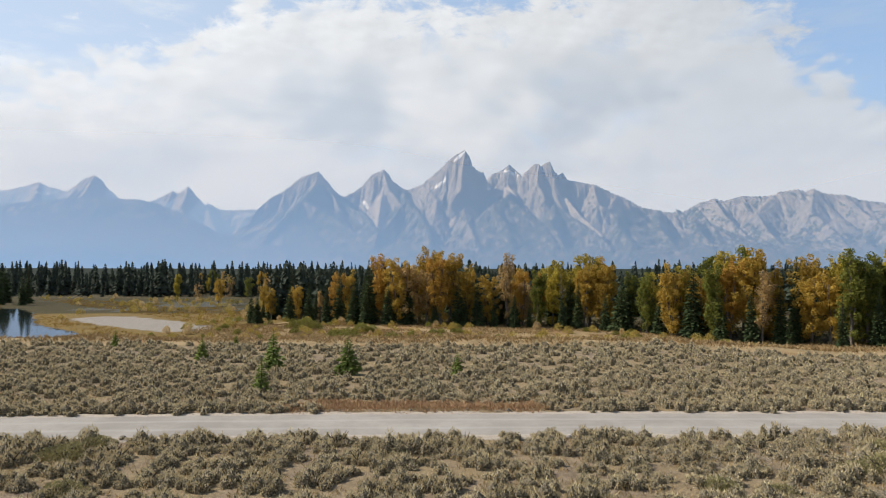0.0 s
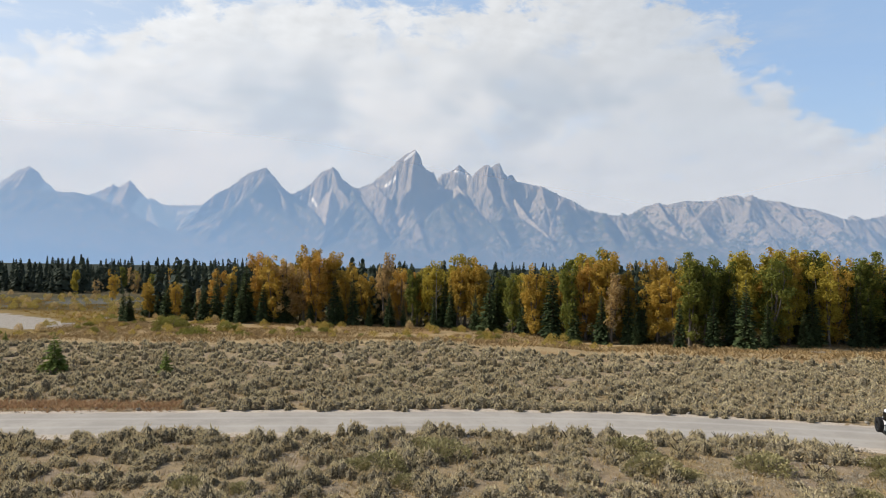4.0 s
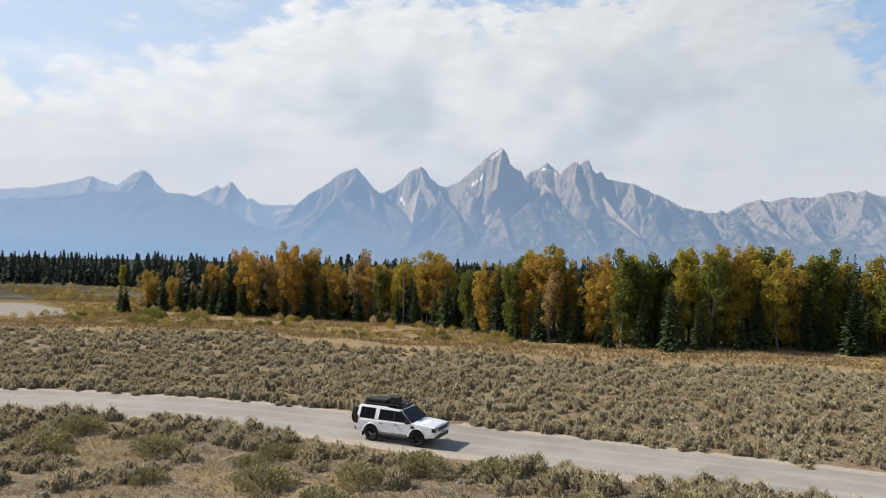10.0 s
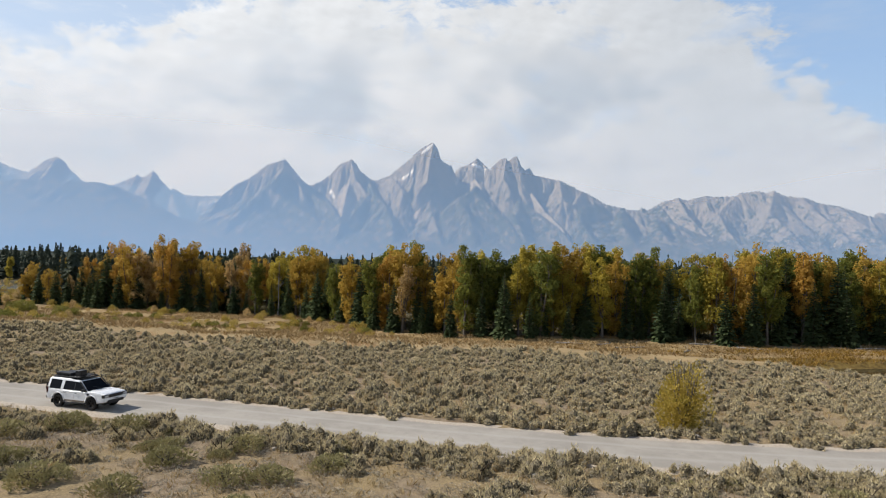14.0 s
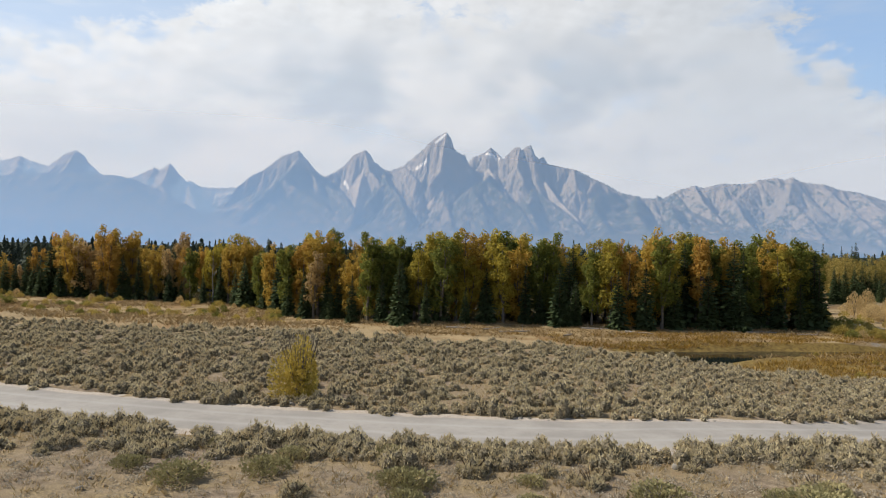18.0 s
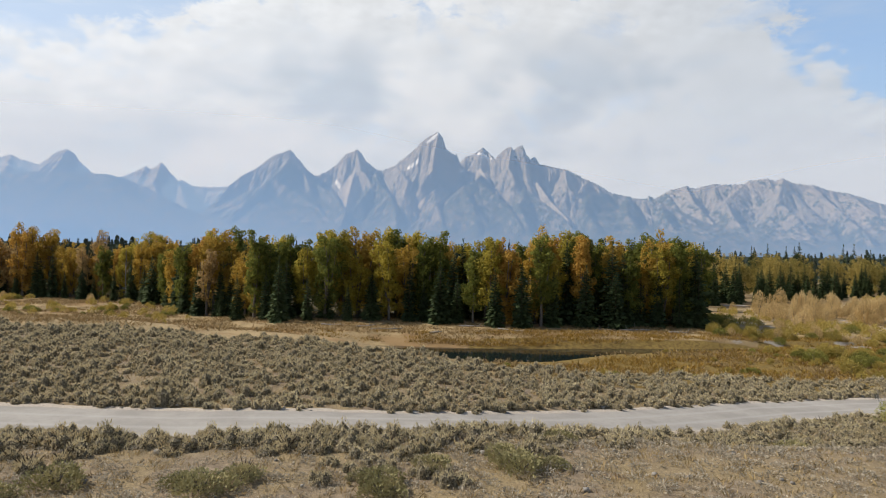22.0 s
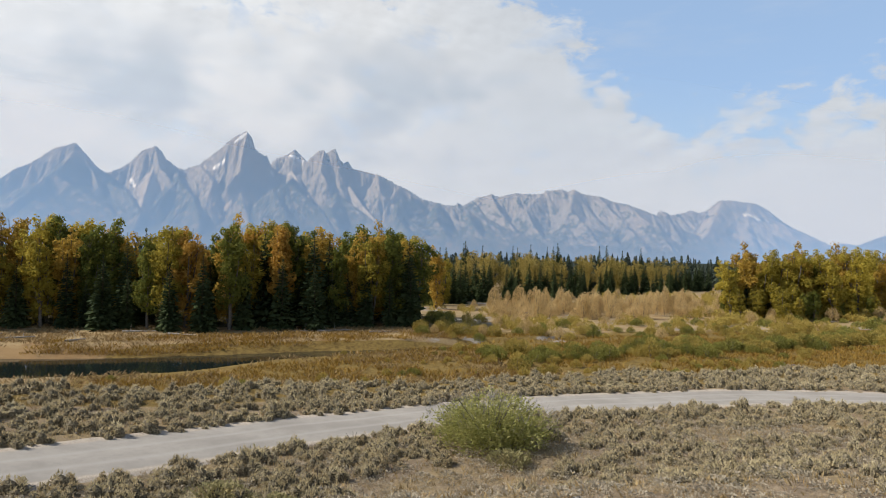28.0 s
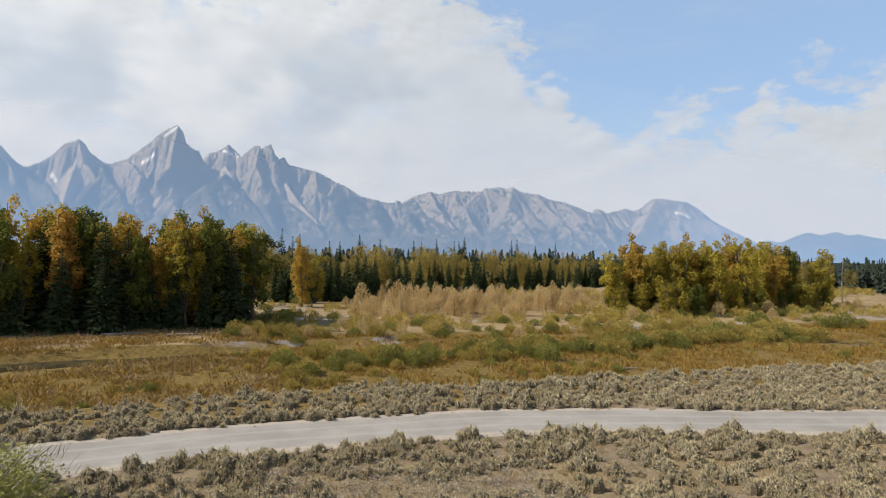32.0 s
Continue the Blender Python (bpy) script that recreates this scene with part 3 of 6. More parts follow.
def massif(name, label, ridges, x0, x1, y0, y1, cols, rows_, seed, apron=95.0, crag=1.0, snow=()):
    """A mountain wall: faces fall from its ridges, furrowed down the slope, to a wooded apron."""
    xs, ys = np.linspace(x0, x1, cols), np.linspace(y0, y1, rows_)
    X, Y = np.meshgrid(xs, ys)
    Xw, Yw = X + 7 * (fbm(X / 40 + seed, Y / 40) - 0.5), Y + 24 * (fbm(X / 55 + seed + 9, Y / 55) - 0.5)
    H, along, off, cover = np.full(X.shape, -50.0), np.zeros(X.shape), np.full(X.shape, 200.0), np.full(X.shape, 1.0)
    reach = 0.0
    for kind, steep, line in ridges:
        thin = 2.6 if kind == ROCK and len(line) > 6 else 1.0          # crests fall off more sharply along the wall than towards the valley
        for a, b in zip(line[:-1], line[1:]):
            d = b - a
            size = max(math.hypot(d[0], d[1]), 1e-6)
            t = np.clip(((Xw - a[0]) * d[0] + (Yw - a[1]) * d[1]) / size ** 2, 0, 1)
            gap = np.hypot((Xw - a[0] - t * d[0]) * thin, Yw - a[1] - t * d[1])
            h = a[2] + t * d[2] - steep * np.minimum(gap, 130 + 0.72 * (gap - 130))
            if kind == SCREE:
                h = h - 0.03 * np.maximum(gap - 45, 0) ** 1.5
            win = h > H
            H, along, off, cover = np.where(win, h, H), np.where(win, reach + t * size, along), np.where(win, gap, off), np.where(win, kind, cover)
            reach += size
        reach += 500.0
    ends = step(x0, x0 + 160, X) * step(x1, x1 - 160, X)
    low = (apron * step(y0, y0 + 260, Y) + 0.24 * np.maximum(Y - y0 - 260, 0)) * ends
    cover = np.where(low > H, 1, cover)
    off = np.where(low > H, 60, off)
    H = np.maximum(H, low)
    bend = 1.3 * fbm(X / 70 + seed, Y / 110, 3)
    furrow = np.abs(2 * vnoise(along / 34 + bend, off / 420 + seed) - 1) + 0.45 * np.abs(2 * vnoise(along / 13 + 2 * bend, off / 160 + seed) - 1)
    deep = step(4, 110, off) * np.clip(H / 220, 0.15, 1) * np.where(cover == SCREE, 0.25, np.where(cover == WOOD, 0.6, 1.0))
    H = H - crag * deep * 58 * (1.0 - furrow)
    H = H + crag * np.where(cover == ROCK, 1.0, 0.35) * (18 * (fbm(X / 34 + seed, Y / 60, 4, 0.55) - 0.5) * step(0, 40, off) + 11 * (fbm(X / 9 + seed, Y / 22, 3, 0.6) - 0.5))
    Z = np.maximum(H, -30 + 36 * step(y0, y0 + 60, Y) * ends)
    Z[0] = -30
    mist = fbm(X / 60 + seed + 4, Y / 45, 4, 0.6) - 0.5
    wood = np.where(cover == WOOD, 0.82 * step(500, 400, Z + 200 * mist), 0.0)
    wood = np.maximum(wood, np.where(cover == SCREE, 0.2, 0.72) * step(270, 110, Z + 330 * mist))
    wood = np.maximum(wood, np.where(cover == MIXED, 0.40, np.where(cover == ROCK, 0.30 * step(480, 330, Z + 200 * mist), 0)))
    chute = np.where(cover == ROCK, 0.6 * step(0.30, 0.1, furrow) * step(30, 120, off), np.where(cover == WOOD, 0.9 * step(0.22, 0.08, furrow) * step(40, 120, off), 0))
    white = np.zeros(X.shape)
    for ax, az, bx, bz, wide in snow:
        t = np.clip(((X - ax) * (bx - ax) + (Z - az) * (bz - az)) / ((bx - ax) ** 2 + (bz - az) ** 2), 0, 1)
        gap = np.hypot(X - ax - t * (bx - ax), Z - az - t * (bz - az)) + 16 * (fbm(X / 12, Y / 12 + seed) - 0.5)
        white = np.maximum(white, step(wide + 4, wide, gap))
    V = np.stack([X, Y, Z], -1).reshape(-1, 3)
    attrs = {"wood": wood.ravel(), "scree": np.maximum(chute, np.where(cover == SCREE, step(70, 15, off), 0)).ravel(), "snow": white.ravel()}
    ob = tagged(new(name, mesh_of(name, V, grid_faces(cols, rows_), M["rock"], False, attrs)), label, "mountain", kind="structure")
    return ob


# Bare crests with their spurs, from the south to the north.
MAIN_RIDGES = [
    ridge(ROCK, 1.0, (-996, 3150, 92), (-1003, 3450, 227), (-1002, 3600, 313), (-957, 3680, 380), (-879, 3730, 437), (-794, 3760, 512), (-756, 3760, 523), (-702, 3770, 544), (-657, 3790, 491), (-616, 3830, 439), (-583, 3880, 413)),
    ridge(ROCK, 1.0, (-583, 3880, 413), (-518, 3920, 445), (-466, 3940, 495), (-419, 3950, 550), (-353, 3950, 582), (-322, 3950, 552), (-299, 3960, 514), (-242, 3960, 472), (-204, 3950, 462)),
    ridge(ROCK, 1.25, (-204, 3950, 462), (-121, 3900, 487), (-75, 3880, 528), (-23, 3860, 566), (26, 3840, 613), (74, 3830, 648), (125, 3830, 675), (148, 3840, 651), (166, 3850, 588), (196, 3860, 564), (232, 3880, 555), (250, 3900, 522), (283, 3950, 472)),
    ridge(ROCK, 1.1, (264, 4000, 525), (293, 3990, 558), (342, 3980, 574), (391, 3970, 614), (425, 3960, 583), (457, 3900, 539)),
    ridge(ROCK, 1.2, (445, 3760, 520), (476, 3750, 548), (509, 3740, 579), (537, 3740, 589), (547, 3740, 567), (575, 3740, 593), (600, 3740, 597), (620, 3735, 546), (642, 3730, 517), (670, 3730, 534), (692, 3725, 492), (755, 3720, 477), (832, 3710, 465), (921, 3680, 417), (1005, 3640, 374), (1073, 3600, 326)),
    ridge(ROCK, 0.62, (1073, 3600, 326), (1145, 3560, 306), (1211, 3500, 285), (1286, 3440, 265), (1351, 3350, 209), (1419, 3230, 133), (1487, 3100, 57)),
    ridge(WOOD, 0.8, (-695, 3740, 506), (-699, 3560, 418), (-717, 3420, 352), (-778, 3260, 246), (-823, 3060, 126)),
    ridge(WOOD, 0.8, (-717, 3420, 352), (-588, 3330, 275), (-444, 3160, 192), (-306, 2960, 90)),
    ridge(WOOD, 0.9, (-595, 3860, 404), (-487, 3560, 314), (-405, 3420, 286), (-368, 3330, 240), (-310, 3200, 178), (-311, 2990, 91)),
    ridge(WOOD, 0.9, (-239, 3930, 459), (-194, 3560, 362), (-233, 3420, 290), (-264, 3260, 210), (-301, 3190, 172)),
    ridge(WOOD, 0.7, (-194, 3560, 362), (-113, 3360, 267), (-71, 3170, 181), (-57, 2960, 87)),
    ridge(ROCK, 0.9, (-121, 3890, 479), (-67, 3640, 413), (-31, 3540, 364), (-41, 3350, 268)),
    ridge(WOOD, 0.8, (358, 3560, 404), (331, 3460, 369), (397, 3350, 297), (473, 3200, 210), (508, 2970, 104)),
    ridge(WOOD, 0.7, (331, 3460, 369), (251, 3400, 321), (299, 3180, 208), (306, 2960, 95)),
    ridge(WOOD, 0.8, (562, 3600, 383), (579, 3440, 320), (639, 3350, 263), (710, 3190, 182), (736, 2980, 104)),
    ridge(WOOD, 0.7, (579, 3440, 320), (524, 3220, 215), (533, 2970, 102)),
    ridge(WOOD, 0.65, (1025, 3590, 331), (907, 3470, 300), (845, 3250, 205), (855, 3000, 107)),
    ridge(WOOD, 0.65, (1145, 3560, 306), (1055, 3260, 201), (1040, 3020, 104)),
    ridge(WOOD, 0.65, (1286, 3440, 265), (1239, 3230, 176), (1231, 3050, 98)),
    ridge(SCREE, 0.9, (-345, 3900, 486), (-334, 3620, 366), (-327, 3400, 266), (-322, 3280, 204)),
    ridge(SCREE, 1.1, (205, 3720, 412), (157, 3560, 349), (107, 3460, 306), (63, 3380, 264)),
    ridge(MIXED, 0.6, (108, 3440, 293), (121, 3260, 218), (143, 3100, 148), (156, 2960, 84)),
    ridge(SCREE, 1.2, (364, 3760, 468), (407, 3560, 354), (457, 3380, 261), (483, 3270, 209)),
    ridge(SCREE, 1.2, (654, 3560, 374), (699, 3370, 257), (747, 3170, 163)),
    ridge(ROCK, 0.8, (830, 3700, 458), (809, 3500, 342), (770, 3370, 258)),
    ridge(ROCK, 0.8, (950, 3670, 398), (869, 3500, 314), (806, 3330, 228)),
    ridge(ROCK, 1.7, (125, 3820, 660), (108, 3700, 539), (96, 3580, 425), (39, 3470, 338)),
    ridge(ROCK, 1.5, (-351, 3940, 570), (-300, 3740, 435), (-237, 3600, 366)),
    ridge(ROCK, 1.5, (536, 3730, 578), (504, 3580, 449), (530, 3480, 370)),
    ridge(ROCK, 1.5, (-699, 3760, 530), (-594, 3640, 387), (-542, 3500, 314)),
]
SOUTH_BACK_RIDGES = [
    ridge(ROCK, 0.9, (-3769, 4500, 449), (-3417, 4480, 470), (-3106, 4460, 489), (-2870, 4440, 521), (-2753, 4430, 545), (-2673, 4420, 567), (-2593, 4410, 531), (-2506, 4400, 509), (-2476, 4400, 502), (-2412, 4390, 536), (-2356, 4380, 583), (-2278, 4370, 605), (-2223, 4370, 563), (-2190, 4380, 506), (-2142, 4380, 470), (-1948, 4300, 357)),
    ridge(ROCK, 0.9, (-2273, 4360, 597), (-2225, 4150, 456), (-2206, 4000, 391)),
    ridge(ROCK, 0.9, (-2667, 4410, 559), (-2536, 4150, 435)),
]
SOUTH_PEAK_RIDGES = [
    ridge(ROCK, 0.95, (-1935, 4200, 348), (-1858, 4220, 415), (-1779, 4240, 451), (-1720, 4250, 486), (-1684, 4250, 472), (-1618, 4250, 516), (-1571, 4250, 467), (-1520, 4260, 416), (-1470, 4270, 400), (-1434, 4280, 373), (-1326, 4290, 369), (-1189, 4290, 372), (-1081, 4290, 356)),
    ridge(ROCK, 0.9, (-1614, 4240, 508), (-1578, 4020, 356), (-1457, 3850, 261)),
    ridge(ROCK, 0.9, (-1505, 4250, 404), (-1384, 4000, 274), (-1241, 3750, 148)),
]
SOUTH_FRONT_RIDGES = [
    ridge(WOOD, 0.55, (-3476, 3420, 295), (-3130, 3420, 318), (-2767, 3400, 293), (-2509, 3400, 310), (-2237, 3380, 320), (-2123, 3380, 334), (-1918, 3370, 348), (-1714, 3360, 350), (-1525, 3350, 343), (-1436, 3340, 325), (-1361, 3330, 296), (-1323, 3320, 284), (-1249, 3260, 226), (-1160, 3170, 151), (-1055, 3060, 76), (-977, 2980, 32)),
    ridge(WOOD, 0.5, (-1361, 3330, 296), (-1318, 3130, 197), (-1191, 2920, 85)),
    ridge(WOOD, 0.5, (-1709, 3350, 346), (-1643, 3120, 235), (-1489, 2900, 109)),
    ridge(WOOD, 0.5, (-2060, 3370, 331), (-1959, 3120, 209), (-1794, 2900, 85)),
    ridge(WOOD, 0.5, (-2501, 3390, 304), (-2259, 3100, 169), (-2173, 2950, 86)),
    ridge(WOOD, 0.5, (-2959, 3390, 304), (-2678, 3100, 169), (-2571, 2950, 86)),
]
NORTH_RIDGES = [
    ridge(ROCK, 0.85, (1368, 4050, 312), (1409, 4030, 352), (1438, 4017, 334), (1521, 3977, 385), (1597, 3940, 407), (1640, 3921, 394), (1735, 3875, 416), (1830, 3829, 411), (1884, 3803, 415), (1903, 3794, 433), (1988, 3753, 441), (2026, 3735, 427), (2060, 3718, 442), (2098, 3700, 414), (2192, 3654, 401), (2271, 3616, 367), (2348, 3578, 354), (2472, 3517, 297), (2565, 3472, 257), (2688, 3411, 172), (2809, 3350, 88)),
    ridge(ROCK, 0.8, (1590, 3920, 398), (1558, 3700, 289), (1560, 3480, 181), (1599, 3250, 54)),
    ridge(ROCK, 0.8, (1878, 3790, 413), (1702, 3640, 301), (1665, 3420, 182), (1650, 3150, 55)),
    ridge(ROCK, 0.8, (2051, 3700, 432), (1921, 3500, 293), (1927, 3300, 187), (1911, 3080, 45)),
    ridge(ROCK, 0.8, (2185, 3640, 393), (2183, 3400, 249), (2173, 3170, 129), (2135, 3000, 35)),
    ridge(ROCK, 0.7, (2337, 3560, 346), (2355, 3280, 185), (2311, 3050, 54)),
    ridge(WOOD, 0.6, (1493, 3980, 363), (1488, 3750, 255), (1550, 3450, 101)),
    ridge(WOOD, 0.5, (1754, 3300, 150), (1798, 3120, 73), (1902, 2950, 11)),
]
FAR_NORTH_RIDGES = [
    ridge(ROCK, 0.8, (2681, 3900, 273), (2770, 3900, 327), (2802, 3900, 355), (2864, 3890, 326), (2940, 3880, 336), (3010, 3880, 363), (3074, 3870, 345), (3136, 3870, 360), (3175, 3860, 405), (3225, 3850, 434), (3299, 3840, 441), (3404, 3830, 429), (3496, 3820, 425), (3580, 3800, 379), (3663, 3750, 299), (3776, 3680, 224), (3930, 3600, 139), (4055, 3520, 82)),
    ridge(ROCK, 0.7, (3241, 3840, 430), (2960, 3600, 252), (2742, 3400, 132)),
    ridge(ROCK, 0.7, (3446, 3820, 423), (3192, 3550, 240), (3045, 3300, 87)),
]
LAST_RIDGES = [
    ridge(WOOD, 0.4, (3418, 3200, 112), (3603, 3200, 145), (3711, 3190, 126), (3821, 3180, 176), (3919, 3180, 204), (4007, 3170, 188), (4147, 3160, 214), (4239, 3150, 191), (4331, 3140, 204), (4464, 3120, 181), (4682, 3080, 164), (5133, 3000, 151)),
]

massif("mountain_south_back", "hazy bare peaks rising behind a wooded ridge", SOUTH_BACK_RIDGES, -4000, -1700, 3800, 4560, 400, 70, 4.0, 150, 0.8, [(-2580, 475, -2550, 487, 5)])
massif("mountain_south_peak", "pointed grey peak above a high flat saddle", SOUTH_PEAK_RIDGES, -2050, -780, 3550, 4400, 260, 90, 9.0, 110, 0.8,
       [(-1330, 312, -1300, 318, 5), (-1260, 318, -1215, 345, 4)])
massif("mountain_south_front", "dark conifer-covered mountain ridge in blue haze", SOUTH_FRONT_RIDGES, -3800, -860, 2760, 3480, 480, 70, 13.0, 60, 0.5)
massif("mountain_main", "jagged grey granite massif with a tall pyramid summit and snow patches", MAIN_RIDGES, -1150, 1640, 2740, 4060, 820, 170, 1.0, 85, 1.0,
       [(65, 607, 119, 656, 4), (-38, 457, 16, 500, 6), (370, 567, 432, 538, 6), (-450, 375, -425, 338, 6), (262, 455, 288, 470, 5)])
massif("mountain_north", "long craggy grey ridge sloping down to the north", NORTH_RIDGES, 1200, 3000, 2740, 4120, 560, 150, 21.0, 40, 0.6)
massif("mountain_far_north", "broad pale summit with a single snow patch", FAR_NORTH_RIDGES, 2550, 4200, 3200, 4000, 260, 70, 31.0, 60, 0.7, [(3330, 325, 3400, 298, 9)])
massif("mountain_last", "low blue hills at the end of the valley", LAST_RIDGES, 3150, 5200, 2850, 3300, 180, 30, 41.0, 40, 0.4)


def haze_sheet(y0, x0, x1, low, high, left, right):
    """A leaning sheet, added to stand in for the haze of distance. low, high: how thick at the foot and at the summits;
    left, right: its soft ends.
    """
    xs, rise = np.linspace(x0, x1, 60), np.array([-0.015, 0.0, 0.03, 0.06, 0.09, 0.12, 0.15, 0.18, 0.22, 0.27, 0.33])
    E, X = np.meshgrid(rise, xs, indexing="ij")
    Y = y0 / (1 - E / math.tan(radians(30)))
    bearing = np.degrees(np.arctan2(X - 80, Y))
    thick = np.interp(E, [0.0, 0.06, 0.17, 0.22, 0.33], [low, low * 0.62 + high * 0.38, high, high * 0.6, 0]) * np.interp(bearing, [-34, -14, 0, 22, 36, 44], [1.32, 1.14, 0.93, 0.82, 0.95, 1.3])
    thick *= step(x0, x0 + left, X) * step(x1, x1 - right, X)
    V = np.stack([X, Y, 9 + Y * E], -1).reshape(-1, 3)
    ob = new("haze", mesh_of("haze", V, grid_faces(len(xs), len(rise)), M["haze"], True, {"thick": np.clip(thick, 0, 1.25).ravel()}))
    tagged(ob, "added sheet that paints blue distance haze over the mountains", "haze", kind="structure")


# Added veils: one over all the mountains, a second over the southern peaks behind.
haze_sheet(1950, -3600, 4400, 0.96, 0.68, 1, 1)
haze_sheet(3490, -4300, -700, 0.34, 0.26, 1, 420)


# ---- plants ----
def rot_to(dirs, spin):
    """Frames whose first axis is dirs; spin turns the second round it."""
    d = dirs / np.linalg.norm(dirs, axis=1, keepdims=True)
    ref = np.where(np.abs(d[:, 2:3]) > 0.9, [[1.0, 0, 0]], [[0, 0, 1.0]])
    a = np.cross(d, ref)
    a /= np.linalg.norm(a, axis=1, keepdims=True)
    b = np.cross(d, a)
    return d, a * np.cos(spin)[:, None] + b * np.sin(spin)[:, None]


def leaves(centres, dirs, length, width, rng, flat=None):
    """Kite-shaped leaf sprays: quads from each centre along dirs; flat: how far they turn from lying level. Returns (n*4, 3)."""
    n = len(centres)
    d, s = rot_to(dirs, rng.uniform(0, math.tau, n) if flat is None else rng.normal(0, flat, n))
    L, W = np.broadcast_to(length, (n,))[:, None], np.broadcast_to(width, (n,))[:, None]
    tip = centres + d * L
    mid = centres + d * L * 0.45
    return np.stack([centres, mid + s * W, tip, mid - s * W], 1).reshape(-1, 3)


def tris(v):
    return np.arange(len(v)).reshape(-1, 3)


def quads(v):
    return np.arange(len(v)).reshape(-1, 4)


def tube(pts, radii, sides=6):
    """A tapered tube along pts."""
    pts, radii = np.asarray(pts, float), np.asarray(radii, float)
    t = np.gradient(pts, axis=0)
    d, a = rot_to(t + 1e-9, np.zeros(len(pts)))
    b = np.cross(d, a)
    ang = np.arange(sides) * math.tau / sides
    v = pts[:, None] + radii[:, None, None] * (np.cos(ang)[None, :, None] * a[:, None] + np.sin(ang)[None, :, None] * b[:, None])
    f = []
    for i in range(len(pts) - 1):
        for j in range(sides):
            k = (j + 1) % sides
            f.append((i * sides + j, i * sides + k, (i + 1) * sides + k, (i + 1) * sides + j))
    return v.reshape(-1, 3), np.array(f)


def join(items):
    vs, fs, n = [], [], 0
    for v, f in items:
        vs.append(v)
        fs.append(f + n)
        n += len(v)
    return np.concatenate(vs), np.concatenate(fs)


def puff(c, radius, k, rng):
    """Leaf sprays lying like shingles round a rounded bough of foliage."""
    d = rng.normal(0, 1, (k, 3))
    d /= np.linalg.norm(d, axis=1, keepdims=True)
    lump = 1 + 0.25 * np.sin(3 * np.arctan2(d[:, 1], d[:, 0]) + c[2]) * np.cos(2.5 * d[:, 2] + c[0])
    pos = c + d * (radius * lump * rng.uniform(0.55, 1.08, k) ** 0.6)[:, None] * np.array([1.0, 1.0, 1.12])
    face = d + rng.normal(0, 0.38, (k, 3)) + np.array([0, 0, 0.12])
    face /= np.linalg.norm(face, axis=1, keepdims=True)
    u = np.cross(face, rng.normal(0, 1, (k, 3)))
    u /= np.linalg.norm(u, axis=1, keepdims=True)
    w = np.cross(face, u)
    L, W = rng.uniform(0.15, 0.34, (k, 1)), rng.uniform(0.095, 0.20, (k, 1))
    return np.stack([pos - u * L, pos + w * W, pos + u * L, pos - w * W], 1).reshape(-1, 3)


def rooted(items, sides=4):
    """Stems joined at one root: all share the first stem's lowest ring."""
    vs, fs, n = [], [], 0
    for i, (v, f) in enumerate(items):
        cut = sides if i else 0
        vs.append(v[cut:])
        fs.append(np.where(f < cut, f, f - cut + n))
        n += len(v) - cut
    return np.concatenate(vs), np.concatenate(fs)


def cottonwood_meshes(seed, h, slim, n_puff, per, bare):
    """A trunk that parts into rising limbs, each hung with rounded boughs of leaves; ragged top, gaps between. bare: leafless share at the foot."""
    rng = np.random.default_rng(seed)
    fork = h * rng.uniform(0.12, 0.25)
    lean = rng.normal(0, 0.02, 2) * h
    z0 = np.linspace(0, fork, 3)
    bits = [tube(np.c_[rng.normal(0, 0.05, 3), rng.normal(0, 0.05, 3), z0], np.array([0.36, 0.28, 0.24]) * h / 17, 7)]
    limbs = []
    n_limb = int(rng.integers(3, 6))
    for i in range(n_limb):
        a = i * math.tau / n_limb + rng.uniform(-0.5, 0.5)
        out_ = slim * h * rng.uniform(0.25, 0.75) * (0.25 if i == 0 else 1.0)
        top = h * (rng.uniform(0.72, 0.93) if i else 0.94)
        t = np.linspace(0, 1, 6)
        bow = np.sin(t * math.pi / 2) ** 0.8
        pts = np.c_[out_ * bow * math.cos(a) + lean[0] * t, out_ * bow * math.sin(a) + lean[1] * t, fork * 0.9 + (top - fork * 0.9) * t] + rng.normal(0, 0.10, (6, 3)) * t[:, None]
        limbs.append(pts)
        bits.append(tube(pts, np.interp(t, [0, 1], [0.17, 0.03]) * h / 17, 5))
    vs = []
    for i in range(n_puff):
        pts = limbs[i % n_limb]
        u = bare + (1 - bare) * rng.random() ** 0.62
        q = np.array([np.interp(u * pts[-1, 2], pts[:, 2], pts[:, j]) for j in range(3)])
        q[2] = u * pts[-1, 2]
        wide = slim * h * (0.30 + 0.38 * math.sin(min(1.0, u * 0.9 + 0.1) * math.pi) ** 0.7)
        a = rng.uniform(0, math.tau)
        c = q + np.array([math.cos(a), math.sin(a), 0]) * wide * math.sqrt(rng.random()) + np.array([0, 0, rng.normal(0, 0.3)])
        rad = h * rng.uniform(0.034, 0.072) * (1.08 - 0.35 * u)
        vs.append(puff(c, rad, int(per * (rad / (h * 0.05)) ** 2), rng))
        if i % 3 == 0:
            b0 = np.array([np.interp(c[2] * 0.86, pts[:, 2], pts[:, j]) for j in range(3)])
            bits.append(tube([b0, (b0 + c) / 2 + rng.normal(0, 0.1, 3), c], [0.06 * h / 17, 0.04 * h / 17, 0.015], 4))
    v = np.concatenate(vs)
    return join(bits), (v, quads(v))


